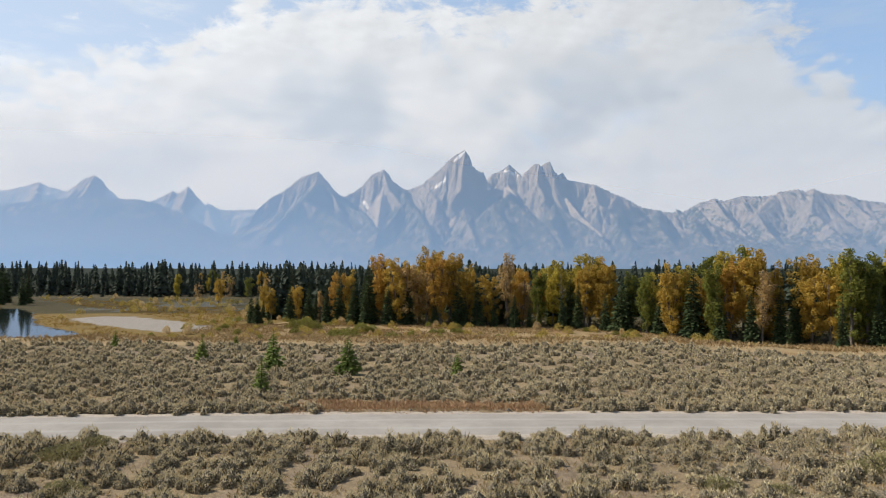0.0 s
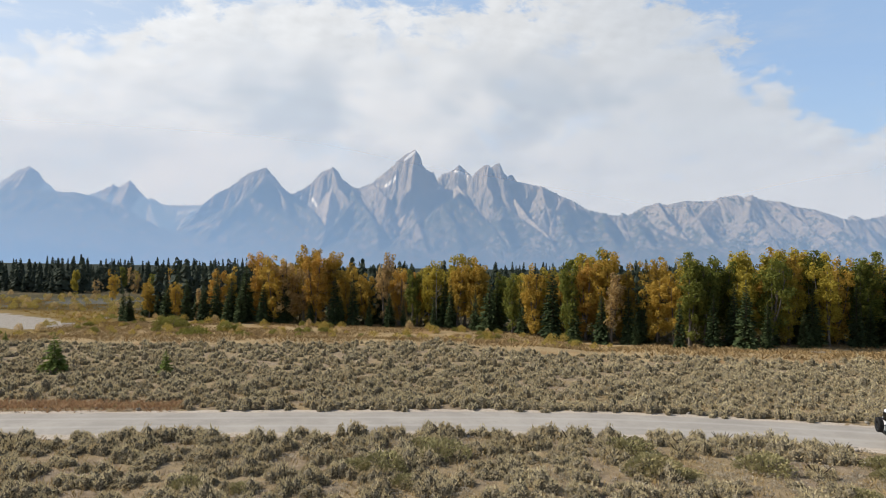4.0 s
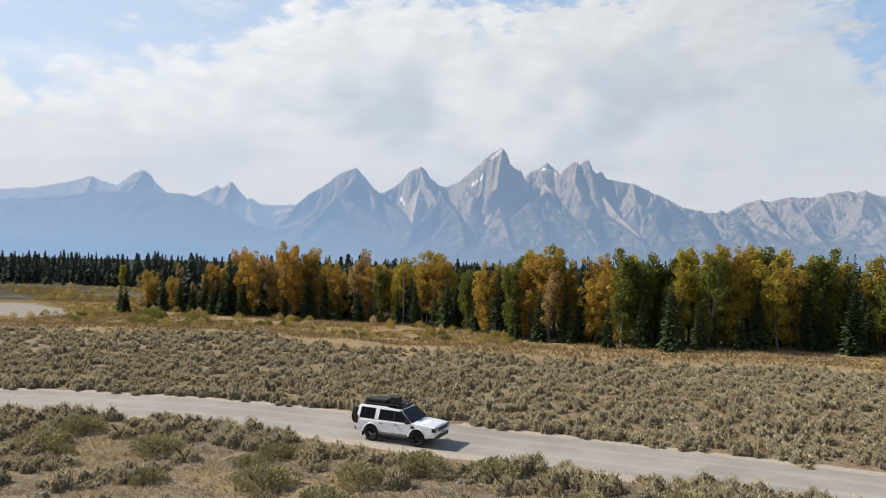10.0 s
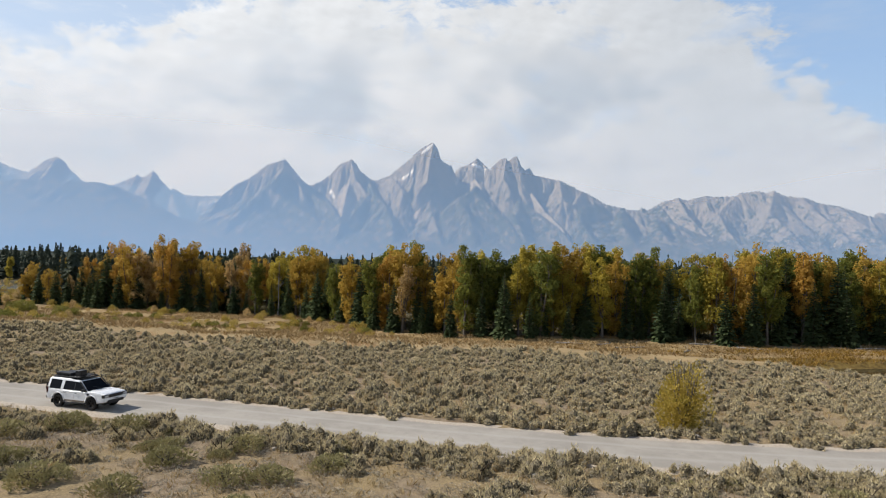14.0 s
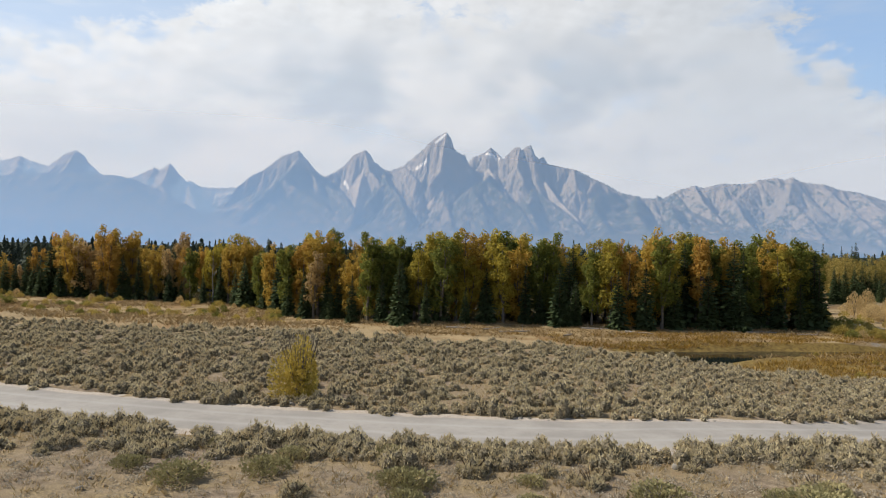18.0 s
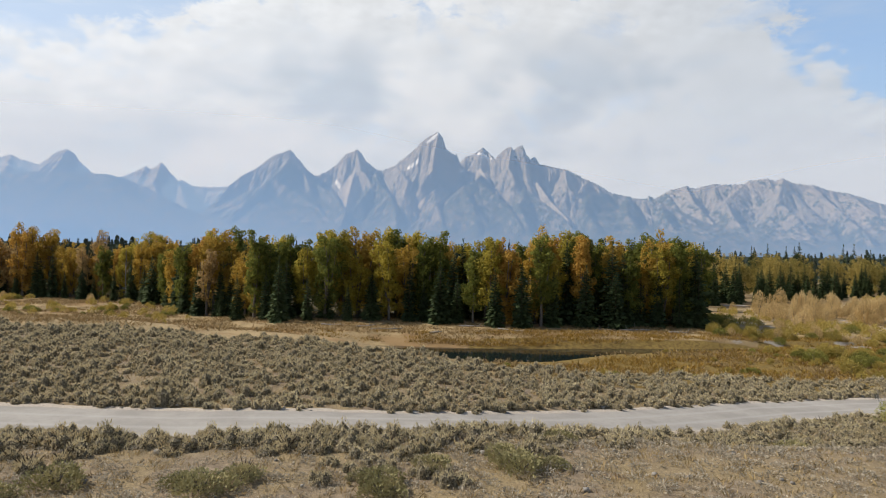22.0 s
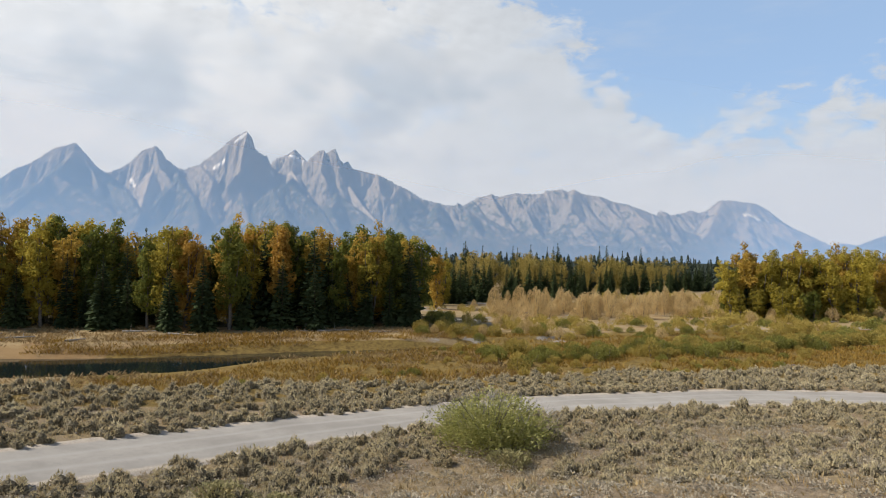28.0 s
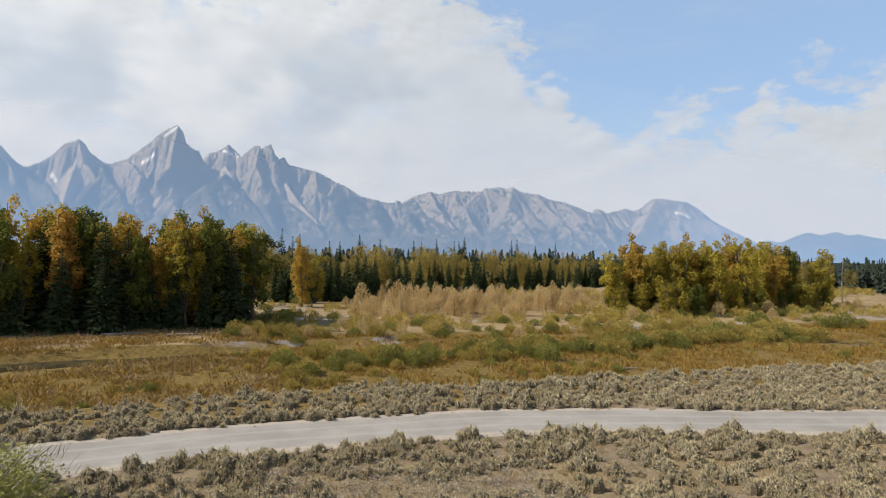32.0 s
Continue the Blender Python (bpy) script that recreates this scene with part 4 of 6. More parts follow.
def spruce_meshes(seed, h, wide=0.17, whorls=20, arms=9):
    """A conifer: straight trunk, whorls of level, drooping boughs of needle sprays, pointed top."""
    rng = np.random.default_rng(seed)
    zs = np.linspace(0, h, 5)
    trunk = tube(np.c_[zs * 0, zs * 0, zs], np.interp(zs, [0, h], [0.017 * h, 0.01]), 6)
    C, D, L, W = [], [], [], []
    side = 1 + 0.12 * np.sin(np.arange(7) * 2.1 + seed)
    for i in range(whorls):
        u = (i + 0.5) / whorls
        z = h * (0.03 + 0.95 * u)
        r = wide * h * (1 - u) ** 0.8 * rng.uniform(0.86, 1.1) + 0.006 * h
        n = max(5, int(arms * (1 - 0.5 * u)))
        for j in range(n):
            a = j * math.tau / n + rng.uniform(-0.35, 0.35)
            rr = r * rng.uniform(0.72, 1.12) * side[int(a * 1.1) % 7]
            out_ = np.array([math.cos(a), math.sin(a), 0])
            droop = -0.34 + 0.75 * u ** 1.4 + rng.normal(0, 0.08)
            tip = out_ + np.array([0, 0, droop])
            base = np.array([0, 0, z + rng.normal(0, 0.012 * h)])
            for t, wd, ln in ((0.02, 0.13, 0.60), (0.34, 0.18, 0.46), (0.60, 0.14, 0.46)):
                C.append(base + tip * rr * t)
                D.append(tip + rng.normal(0, 0.16, 3))
                L.append(rr * ln * rng.uniform(0.85, 1.15))
                W.append(rr * wd * rng.uniform(0.8, 1.2))
    for a in range(4):
        C.append(np.array([0, 0, h * 0.94])), D.append(np.array([0.25 * math.cos(a * 1.57), 0.25 * math.sin(a * 1.57), 1.0])), L.append(h * 0.06), W.append(h * 0.005)
    v = leaves(np.array(C), np.array(D), np.array(L), np.array(W), rng, 0.55)
    return trunk, (v, quads(v))


def shrub_mesh(seed, n, wide, high, lo, hi, upright, broad=0.3):
    """A many-stemmed shrub of leafy shoots, 1 m wide-ish before scaling."""
    rng = np.random.default_rng(seed)
    a, u = rng.uniform(0, math.tau, n), rng.random(n)
    rad = np.sqrt(rng.random(n))
    z = high * np.clip(rng.random(n) ** 0.7 * (1.0 - 0.55 * rad ** 2.2), 0.04, 1)
    lump = 1 + 0.22 * np.sin(a * 3 + seed) + 0.14 * np.sin(a * 7 + 2 * seed)
    c = np.c_[np.cos(a) * rad * wide * lump, np.sin(a) * rad * wide * lump, z]
    d = np.c_[np.cos(a) * rad, np.sin(a) * rad, np.full(n, upright)] + rng.normal(0, 0.45, (n, 3))
    return fans(c, d, rng.uniform(lo, hi, n), rng.uniform(lo, hi, n) * broad, rng)


def thicket_mesh(seed, n, wide, high, lo, hi, upright, clumps, broad=0.3):
    """A large shrub of several leaning clumps, ragged at the top."""
    rng = np.random.default_rng(seed)
    out_ = []
    for i in range(clumps):
        a, q = i * 2.4 + rng.uniform(-0.4, 0.4), wide * (0.62 * math.sqrt((i + 0.3) / clumps))
        h = high * rng.uniform(0.62, 1.0) * (1.0 if i < clumps / 2 else 0.82)
        v = shrub_mesh(seed + 31 * i, n // clumps, wide * rng.uniform(0.34, 0.5), h, lo, hi, upright, broad)
        v[:, 0] += q * math.cos(a) * (0.6 + 0.5 * v[:, 2] / high)
        v[:, 1] += q * math.sin(a) * (0.6 + 0.5 * v[:, 2] / high)
        out_.append(v)
    return np.concatenate(out_)


def scatter(templates, xs, ys, zs, size, high, rng):
    """One big vertex array and tints: a turned, scaled copy of some template at each place."""
    which = rng.integers(0, len(templates), len(xs))
    out_, tints = [], []
    for w, t in enumerate(templates):
        inner = 0
        if isinstance(t, tuple):
            inner, t = t
        i = np.where(which == w)[0]
        if not len(i):
            continue
        a = rng.uniform(0, math.tau, len(i))
        ca, sa = np.cos(a)[:, None], np.sin(a)[:, None]
        s, hh = size[i][:, None], high[i][:, None]
        v = np.stack([(t[None, :, 0] * ca - t[None, :, 1] * sa) * s + xs[i][:, None],
                      (t[None, :, 0] * sa + t[None, :, 1] * ca) * s + ys[i][:, None], t[None, :, 2] * hh + zs[i][:, None]], -1)
        out_.append(v.reshape(-1, 3))
        own = np.repeat(rng.random(len(i))[:, None], len(t), 1)
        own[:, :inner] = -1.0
        tints.append(own.ravel())
    return np.concatenate(out_), np.concatenate(tints)


def stuff(name, v, tints, mat, label, category, faces=None):
    ob = new(name, mesh_of(name, v, (faces or quads)(v), mat, False, {"tint": tints}))
    return tagged(ob, label, category, kind="stuff")


def jitter_grid(x0, x1, y0, y1, gap, rng):
    X, Y = np.meshgrid(np.arange(x0, x1, gap), np.arange(y0, y1, gap))
    X, Y = X.ravel() + rng.uniform(-0.55, 0.55, X.size) * gap, Y.ravel() + rng.uniform(-0.55, 0.55, Y.size) * gap
    return X, Y


def plant(kind, trunk, crown, trunk_mat, crown_mat, label, category, group):
    """One tree with trunk and crown as parts."""
    ob = new(kind)
    part("trunk", mesh_of("trunk", *trunk, trunk_mat, True), trunk_mat, ob)
    part("crown", mesh_of("crown", *crown, crown_mat), crown_mat, ob)
    return tagged(ob, label, category, group)


def place(ob, x, y, turn, s, sz=None, sink=0.1):
    z = float(height(np.array([x]), np.array([y]))[0]) - sink
    return Matrix.LocRotScale((x, y, z), Euler((0, 0, turn)), (s, s, sz or s))


def put_copy(ob, m):
    c = copy_thing(ob, m)
    c.matrix_basis = m
    return c


def fans(centres, dirs, length, width, rng):
    """Three-cornered twig sprays, ragged at the outer end. Returns (n*3, 3)."""
    n = len(centres)
    d, s = rot_to(dirs, rng.uniform(0, math.tau, n))
    a, b = rng.uniform(0.65, 1.1, (n, 1)), rng.uniform(0.65, 1.1, (n, 1))
    L, W = length[:, None], width[:, None]
    return np.stack([centres, centres + d * L * a + s * W, centres + d * L * b - s * W], 1).reshape(-1, 3)


def spikes(centres, dirs, length, width, rng):
    """Pointed twigs. Returns (n*3, 3)."""
    d, s = rot_to(dirs, rng.uniform(0, math.tau, len(centres)))
    L, W = length[:, None], width[:, None]
    return np.stack([centres - s * W, centres + s * W, centres + d * L], 1).reshape(-1, 3)


def bush_mesh(seed, n, lo, hi, lobes=5, slim=0.13):
    """A sagebrush: rounded inner lobes, coloured as old wood in shade, bristling with twigs that fan out and up.
    Returns how many corners are inner lobes, and all corners.
    """
    rng = np.random.default_rng(900 + seed)
    core, C, D, L = [], [], [], []
    f = grid_faces(7, 3)[:, [0, 1, 2, 0, 2, 3]]
    for i in range(lobes):
        a0 = i * 2.4 + rng.uniform(-0.4, 0.4)
        off = 0.0 if i == 0 else rng.uniform(0.22, 0.42)
        rad = rng.uniform(0.16, 0.25) if i else 0.27
        top = rng.uniform(0.30, 0.56) * (1.15 - off)
        c = np.array([off * math.cos(a0), off * math.sin(a0), 0.0])
        A, E = np.meshgrid(np.linspace(0, math.tau, 7), np.array([-0.1, 0.75, math.pi / 2]))
        P = c + np.stack([np.cos(A) * np.cos(E) * rad, np.sin(A) * np.cos(E) * rad, np.sin(E) * top], -1) * 0.80
        core.append(P.reshape(-1, 3)[f].reshape(-1, 3))
        k = n // lobes
        a, e = rng.uniform(0, math.tau, k), np.arcsin(rng.random(k) ** 0.8)
        P = c + np.c_[np.cos(a) * np.cos(e) * rad, np.sin(a) * np.cos(e) * rad, np.sin(e) * top] * rng.uniform(0.80, 1.02, (k, 1))
        d = np.c_[np.cos(a) * np.cos(e), np.sin(a) * np.cos(e), np.sin(e) + 0.25] + rng.normal(0, 0.36, (k, 3))
        C.append(P), D.append(d / np.linalg.norm(d, axis=1, keepdims=True)), L.append(rng.uniform(lo, hi, k))
    core, C, D, L = np.concatenate(core), np.concatenate(C), np.concatenate(D), np.concatenate(L)
    return len(core), np.concatenate([core, spikes(C - D * L[:, None] * 0.55, D, L, L * slim, rng)])


# Sagebrush.
rng = np.random.default_rng(11)
SAGE_FAR = [bush_mesh(s, 170, 0.09, 0.165, 4, 0.20) for s in range(6)]
SAGE_BACK = [bush_mesh(40 + s, 84, 0.12, 0.21, 3, 0.22) for s in range(5)]
SAGE_NEAR = [bush_mesh(20 + s, 370, 0.07, 0.13, 6, 0.18) for s in range(6)]


def near_limit(x):
    """Nothing nearer than this comes into view."""
    return np.interp(x, [-60, 40, 60, 90, 115, 130, 150, 200], [23, 22, 15, 9, 9, 11, 15, 20])


def in_sight(x, y):
    """The wedge of ground that the walk overlooks."""
    return (x > -10 - 0.74 * y) & (x < 172 + 1.45 * (y - 8))


def sage_fields():
    x, y = jitter_grid(-92, 262, 26, 88, 1.16, rng)
    g = road_gap(x, y)
    keep = (g > 2.75 + 0.5 * fbm(x / 2, y / 2)) & (y < edge(x) + np.interp(x, [90, 125], [-4.5, 0.5]) + 5 * (fbm(x / 6, y / 6) - 0.5)) & (fbm(x / 5.5, y / 5.5) > 0.17)
    keep &= in_sight(x, y) & ~((x > -10) & (x < 6) & (g < 5.4 + 2.0 * fbm(x / 2.5, y / 2.5)))
    keep &= ~((y > 60) & (rng.random(len(x)) < 0.25))
    x, y = x[keep], y[keep]
    i = np.arange(40, len(ROAD) - 60, 2)
    row = ROAD[i] + ROAD_N[i] * rng.uniform(3.05, 3.9, len(i))[:, None]
    row = row[(fbm(row[:, 0] / 4 + 60, row[:, 1] / 4) > 0.36) & ~((row[:, 0] > -8) & (row[:, 0] < 9))]
    x, y = np.concatenate([x, row[:, 0]]), np.concatenate([y, row[:, 1]])
    s = rng.uniform(0.8, 1.25, len(x)) * np.where(rng.random(len(x)) < 0.25, 1.55, 1.22) * np.where(y > 60, 1.08, 1.0)
    hs = s * rng.uniform(0.62, 1.05, len(x))
    b = y > 58
    z = height(x, y) - 0.05
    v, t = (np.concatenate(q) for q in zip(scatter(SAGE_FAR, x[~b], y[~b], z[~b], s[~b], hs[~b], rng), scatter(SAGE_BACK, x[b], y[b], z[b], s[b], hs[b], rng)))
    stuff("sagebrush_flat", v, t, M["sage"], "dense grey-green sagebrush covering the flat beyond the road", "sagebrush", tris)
    x, y = jitter_grid(-62, 232, 6, 45, 1.25, rng)
    g = road_gap(x, y)
    patch = fbm(x / 7 + 9, y / 5 + 2)
    strip = step(-2.7, -3.1, g) * step(-6.5, -5.0, g)
    open_ = np.interp(x, [-40, 22, 42, 90, 118, 140, 160, 200], [0.10, 0.24, 0.57, 0.54, 0.54, 0.46, 0.22, 0.20])
    open_ = open_ + 0.22 * step(-7, -10, g) * step(108, 124, x) * step(182, 164, x)
    keep = (g < -2.9) & in_sight(x, y) & (y > near_limit(x)) & (((patch > open_) & (g < -3.2)) | ((strip > 0.4) & (patch > 0.27))) & (np.hypot(x - 152.2, y - 37.0) > 3.2) & ~((x > 42.5) & (x < 52.5) & (g > -4.3))
    x, y, g = x[keep], y[keep], g[keep]
    s = rng.uniform(0.85, 1.7, len(x)) * np.where((g > -6) & (rng.random(len(x)) < 0.6), 1.2, 1.0)
    i = np.arange(0, len(ROAD), 2)
    row = np.concatenate([ROAD[i] - ROAD_N[i] * rng.uniform(2.55, 3.2, len(i))[:, None], ROAD[i] - ROAD_N[i] * rng.uniform(3.2, 4.4, len(i))[:, None]])
    row = row[(row[:, 0] > 58) & (row[:, 0] < 128) & (fbm(row[:, 0] / 3 + 40, row[:, 1] / 3) > 0.36)]
    x, y = np.concatenate([x, row[:, 0]]), np.concatenate([y, row[:, 1]])
    s = np.concatenate([s, rng.uniform(1.25, 1.85, len(row))])
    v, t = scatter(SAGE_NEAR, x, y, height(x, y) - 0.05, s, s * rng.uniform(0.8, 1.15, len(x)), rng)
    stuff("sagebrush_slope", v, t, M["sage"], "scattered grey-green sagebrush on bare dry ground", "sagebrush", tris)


sage_fields()

# Trees of the grove.
COTTON = []
for i, (mat, lab) in enumerate((("gold", "golden autumn cottonwood"), ("orange", "orange autumn cottonwood"), ("yellowgreen", "yellow-green cottonwood turning in autumn"),
                                ("green", "green cottonwood with a few yellow boughs"), ("tan", "thinning tan cottonwood"))):
    for v in range(3):
        n, per = ((50, 62) if mat == "tan" else (78, 74))
        t, c = cottonwood_meshes(100 + 7 * i + v, 18.0, (0.145, 0.18, 0.22)[v], n, per, (0.06, 0.22, 0.11)[(v + i) % 3])
        COTTON.append((mat, plant("cottonwood_tree", t, c, M["bark"], M[mat], "tall " + lab + " in the river grove", "tree", "river grove")))
SPRUCE = []
for v in range(5):
    t, c = spruce_meshes(300 + v, 16.0, (0.16, 0.19, 0.22, 0.145, 0.18)[v], 34, 20)
    SPRUCE.append(plant("spruce_tree", t, c, M["darkbark"], M["needle"], "dark green spruce with drooping boughs among cottonwoods", "tree", "river grove"))
USED = set()
# The one of each colour whose crown reaches lowest.
LOW_BARE = {"gold": 0, "orange": 2, "yellowgreen": 1, "green": 0, "tan": 2}


def set_tree(proto, m):
    """The first use takes the tree itself, later ones copies."""
    if proto in USED:
        put_copy(proto, m)
    else:
        USED.add(proto)
        proto.matrix_basis = m


def grove():
    r = np.random.default_rng(5)
    for row in range(3):
        x = -62.0
        while x < 168:
            gap = r.uniform(2.4, 4.4) * (1.0 + 0.12 * row) * (1.9 if x < -30 else 1.15 if x < 50 else 1.0)
            x += gap
            y = grove_front(x) + row * 6.5 + r.uniform(-2.5, 3.0) + (2 if row == 0 else 0)
            # Colours drift along the grove: gold in the south, green in the north.
            north = np.clip((x + 16) / 150 + r.normal(0, 0.13), 0, 1)
            spruce_share = (0.16, 0.20, 0.24)[row] + (0.05 if x > 100 else 0.20 if x < 45 else 0)
            low = np.interp(x, [-62, -36, -26, -18, 40, 70, 168], [0.55, 0.68, 1.02, 1.08, 1.02, 1.05, 1.06])
            if r.random() < spruce_share:
                s = low * r.uniform(0.55, 1.05)
                set_tree(SPRUCE[r.integers(5)], place(None, x, y, r.uniform(0, 6.28), s))
                continue
            q = r.random()
            if north < 0.33:
                mat = "gold" if q < 0.42 else "orange" if q < 0.66 else "tan" if q < 0.88 else "yellowgreen"
            elif north < 0.62:
                mat = "gold" if q < 0.32 else "orange" if q < 0.44 else "tan" if q < 0.50 else "yellowgreen" if q < 0.82 else "green"
            else:
                mat = "yellowgreen" if q < 0.28 else "green" if q < 0.70 else "orange" if q < 0.80 else "gold"
            protos = [p for k, p in COTTON if k == mat]
            s = low * r.uniform(0.78, 1.12) * (1.0 if row else 0.93)
            set_tree(protos[r.integers(3)], place(None, x, y, r.uniform(0, 6.28), s * r.uniform(0.92, 1.1), s))

    # Younger spruces along the front.
    x = -58.0
    while x < 166:
        x += r.uniform(2.6, 8.0) if x > 55 else r.uniform(3, 9)
        set_tree(SPRUCE[r.integers(5)], place(None, x, grove_front(x) - r.uniform(-1.0, 3.6), r.uniform(0, 6.28), r.uniform(0.36, 0.82)))


grove()


# ---- the car on the road ----
CAR = {
    "paint": plain("white_paint", (0.78, 0.79, 0.80), 0.22, 0.0, 0.5, 0.05, 2.0),
    "glass": plain("dark_glass", (0.006, 0.006, 0.007), 0.08, 0.0, 0.10, 0.1, 2.0),
    "black": plain("black_plastic", (0.018, 0.018, 0.019), 0.5, 0.0, 0.4, 0.3, 6.0),
    "rubber": plain("tyre_rubber", (0.022, 0.021, 0.020), 0.85, 0.0, 0.2, 0.35, 9.0),
    "steel": plain("black_alloy", (0.035, 0.035, 0.037), 0.35, 0.7, 0.5, 0.2, 8.0),
    "lamp": plain("headlamp_glass", (0.55, 0.57, 0.60), 0.08, 0.3, 0.6, 0.3, 14.0),
    "red": plain("tail_lamp", (0.06, 0.008, 0.008), 0.12, 0.0, 0.6, 0.3, 14.0),
    "dust": plain("dusty_sill", (0.30, 0.25, 0.20), 0.8, 0.0, 0.2, 0.45, 5.0),
    "plate": plain("plate", (0.55, 0.56, 0.57), 0.4, 0.0, 0.4, 0.1, 9.0),
}


def box_bm(x0, x1, y0, y1, z0, z1, bev=0.01, seg=1):
    bm = bmesh.new()
    bmesh.ops.create_cube(bm, size=1.0)
    for v in bm.verts:
        v.co = Vector(((x0 + x1) / 2 + v.co.x * (x1 - x0), (y0 + y1) / 2 + v.co.y * (y1 - y0), (z0 + z1) / 2 + v.co.z * (z1 - z0)))
    if bev:
        bmesh.ops.bevel(bm, geom=list(bm.edges), offset=bev, segments=seg, profile=0.6, affect="EDGES")
    return bm


def slab_bm(poly, half, bev=0.03, seg=2):
    """A side outline (x, z) drawn across the car, with half-width half(z)."""
    bm = bmesh.new()
    a = [bm.verts.new((x, -half(z), z)) for x, z in poly]
    b = [bm.verts.new((x, half(z), z)) for x, z in poly]
    bm.faces.new(a)
    bm.faces.new(b[::-1])
    n = len(poly)
    for i in range(n):
        bm.faces.new((a[(i + 1) % n], a[i], b[i], b[(i + 1) % n]))
    bmesh.ops.recalc_face_normals(bm, faces=bm.faces)
    if bev:
        bmesh.ops.bevel(bm, geom=list(bm.edges), offset=bev, segments=seg, profile=0.6, affect="EDGES")
    return bm


def plate_bm(poly, half, side, proud=0.008, deep=0.03, bev=0.006):
    """A panel lying on the car's side: an outline (x, z) on the surface y = side * half(z)."""
    bm = bmesh.new()
    a = [bm.verts.new((x, side * (half(z) + proud), z)) for x, z in poly]
    b = [bm.verts.new((x, side * (half(z) - deep), z)) for x, z in poly]
    bm.faces.new(a)
    bm.faces.new(b[::-1])
    n = len(poly)
    for i in range(n):
        bm.faces.new((a[(i + 1) % n], a[i], b[i], b[(i + 1) % n]))
    bmesh.ops.recalc_face_normals(bm, faces=bm.faces)
    if bev:
        bmesh.ops.bevel(bm, geom=list(bm.edges), offset=bev, segments=1, affect="EDGES")
    return bm


def lathe_bm(profile, steps=28, axis="y"):
    """A ring turned round the y axis from (radius, y) pairs."""
    bm = bmesh.new()
    rings = []
    for i in range(steps):
        c, s = math.cos(i * math.tau / steps), math.sin(i * math.tau / steps)
        rings.append([bm.verts.new((r * c, y, r * s) if axis == "y" else (y, r * c, r * s)) for r, y in profile])
    for i in range(steps):
        a, b = rings[i], rings[(i + 1) % steps]
        for j in range(len(profile) - 1):
            bm.faces.new((a[j], a[j + 1], b[j + 1], b[j]))
    bmesh.ops.recalc_face_normals(bm, faces=bm.faces)
    return bm


def tube_bm(pts, r, sides=8):
    v, f = tube(pts, [r] * len(pts), sides)
    bm = bmesh.new()
    vs = [bm.verts.new(p) for p in v]
    for q in f:
        bm.faces.new([vs[i] for i in q])
    bm.faces.new(vs[:sides][::-1])
    bm.faces.new(vs[-sides:])
    return bm


def wheel_parts(parent, name, at, axis="y"):
    """Tyre with tread blocks, five-spoke black rim and hub."""
    R, w = 0.415, 0.13
    tyre = part(name, lathe_bm([(0.25, -w * 0.8), (0.30, -w), (0.385, -w), (R, -w * 0.72), (R, w * 0.72), (0.385, w), (0.30, w), (0.25, w * 0.8), (0.25, -w * 0.8)], 32, axis),
                CAR["rubber"], parent, smooth=False)
    tyre.location = at
    bm = bmesh.new()
    for i in range(30):
        for s in (-1, 1):
            a = (i + 0.25 * s) * math.tau / 30
            m = Matrix.Rotation(-a, 4, "Y") @ Matrix.Translation((R, s * w * 0.4, 0)) @ Matrix.Diagonal((0.03, 0.085, 0.045, 1))
            if axis == "x":
                m = Matrix.Rotation(radians(90), 4, "Z") @ m
            bmesh.ops.create_cube(bm, size=1.0, matrix=m)
    part("tread", bm, CAR["rubber"], tyre)
    prof = [(0.255, -0.10), (0.235, -0.09), (0.215, -0.03), (0.215, 0.03), (0.235, 0.09), (0.255, 0.10)]
    rim = part("rim", lathe_bm(prof, 28, axis), CAR["steel"], tyre, "black alloy rim")
    bm = bmesh.new()
    for i in range(5):
        for y in (-0.07, 0.07):
            m = Matrix.Rotation(i * math.tau / 5, 4, "Y") @ Matrix.Translation((0.13, y, 0)) @ Matrix.Diagonal((0.20, 0.02, 0.06, 1))
            bmesh.ops.create_cube(bm, size=1.0, matrix=Matrix.Rotation(radians(90), 4, "Z") @ m if axis == "x" else m)
    bmesh.ops.create_cone(bm, cap_ends=True, segments=14, radius1=0.06, radius2=0.06, depth=0.17,
                          matrix=Matrix.Rotation(radians(90), 4, "Y" if axis == "x" else "X"))
    part("spokes", bm, CAR["steel"], tyre)
    return tyre


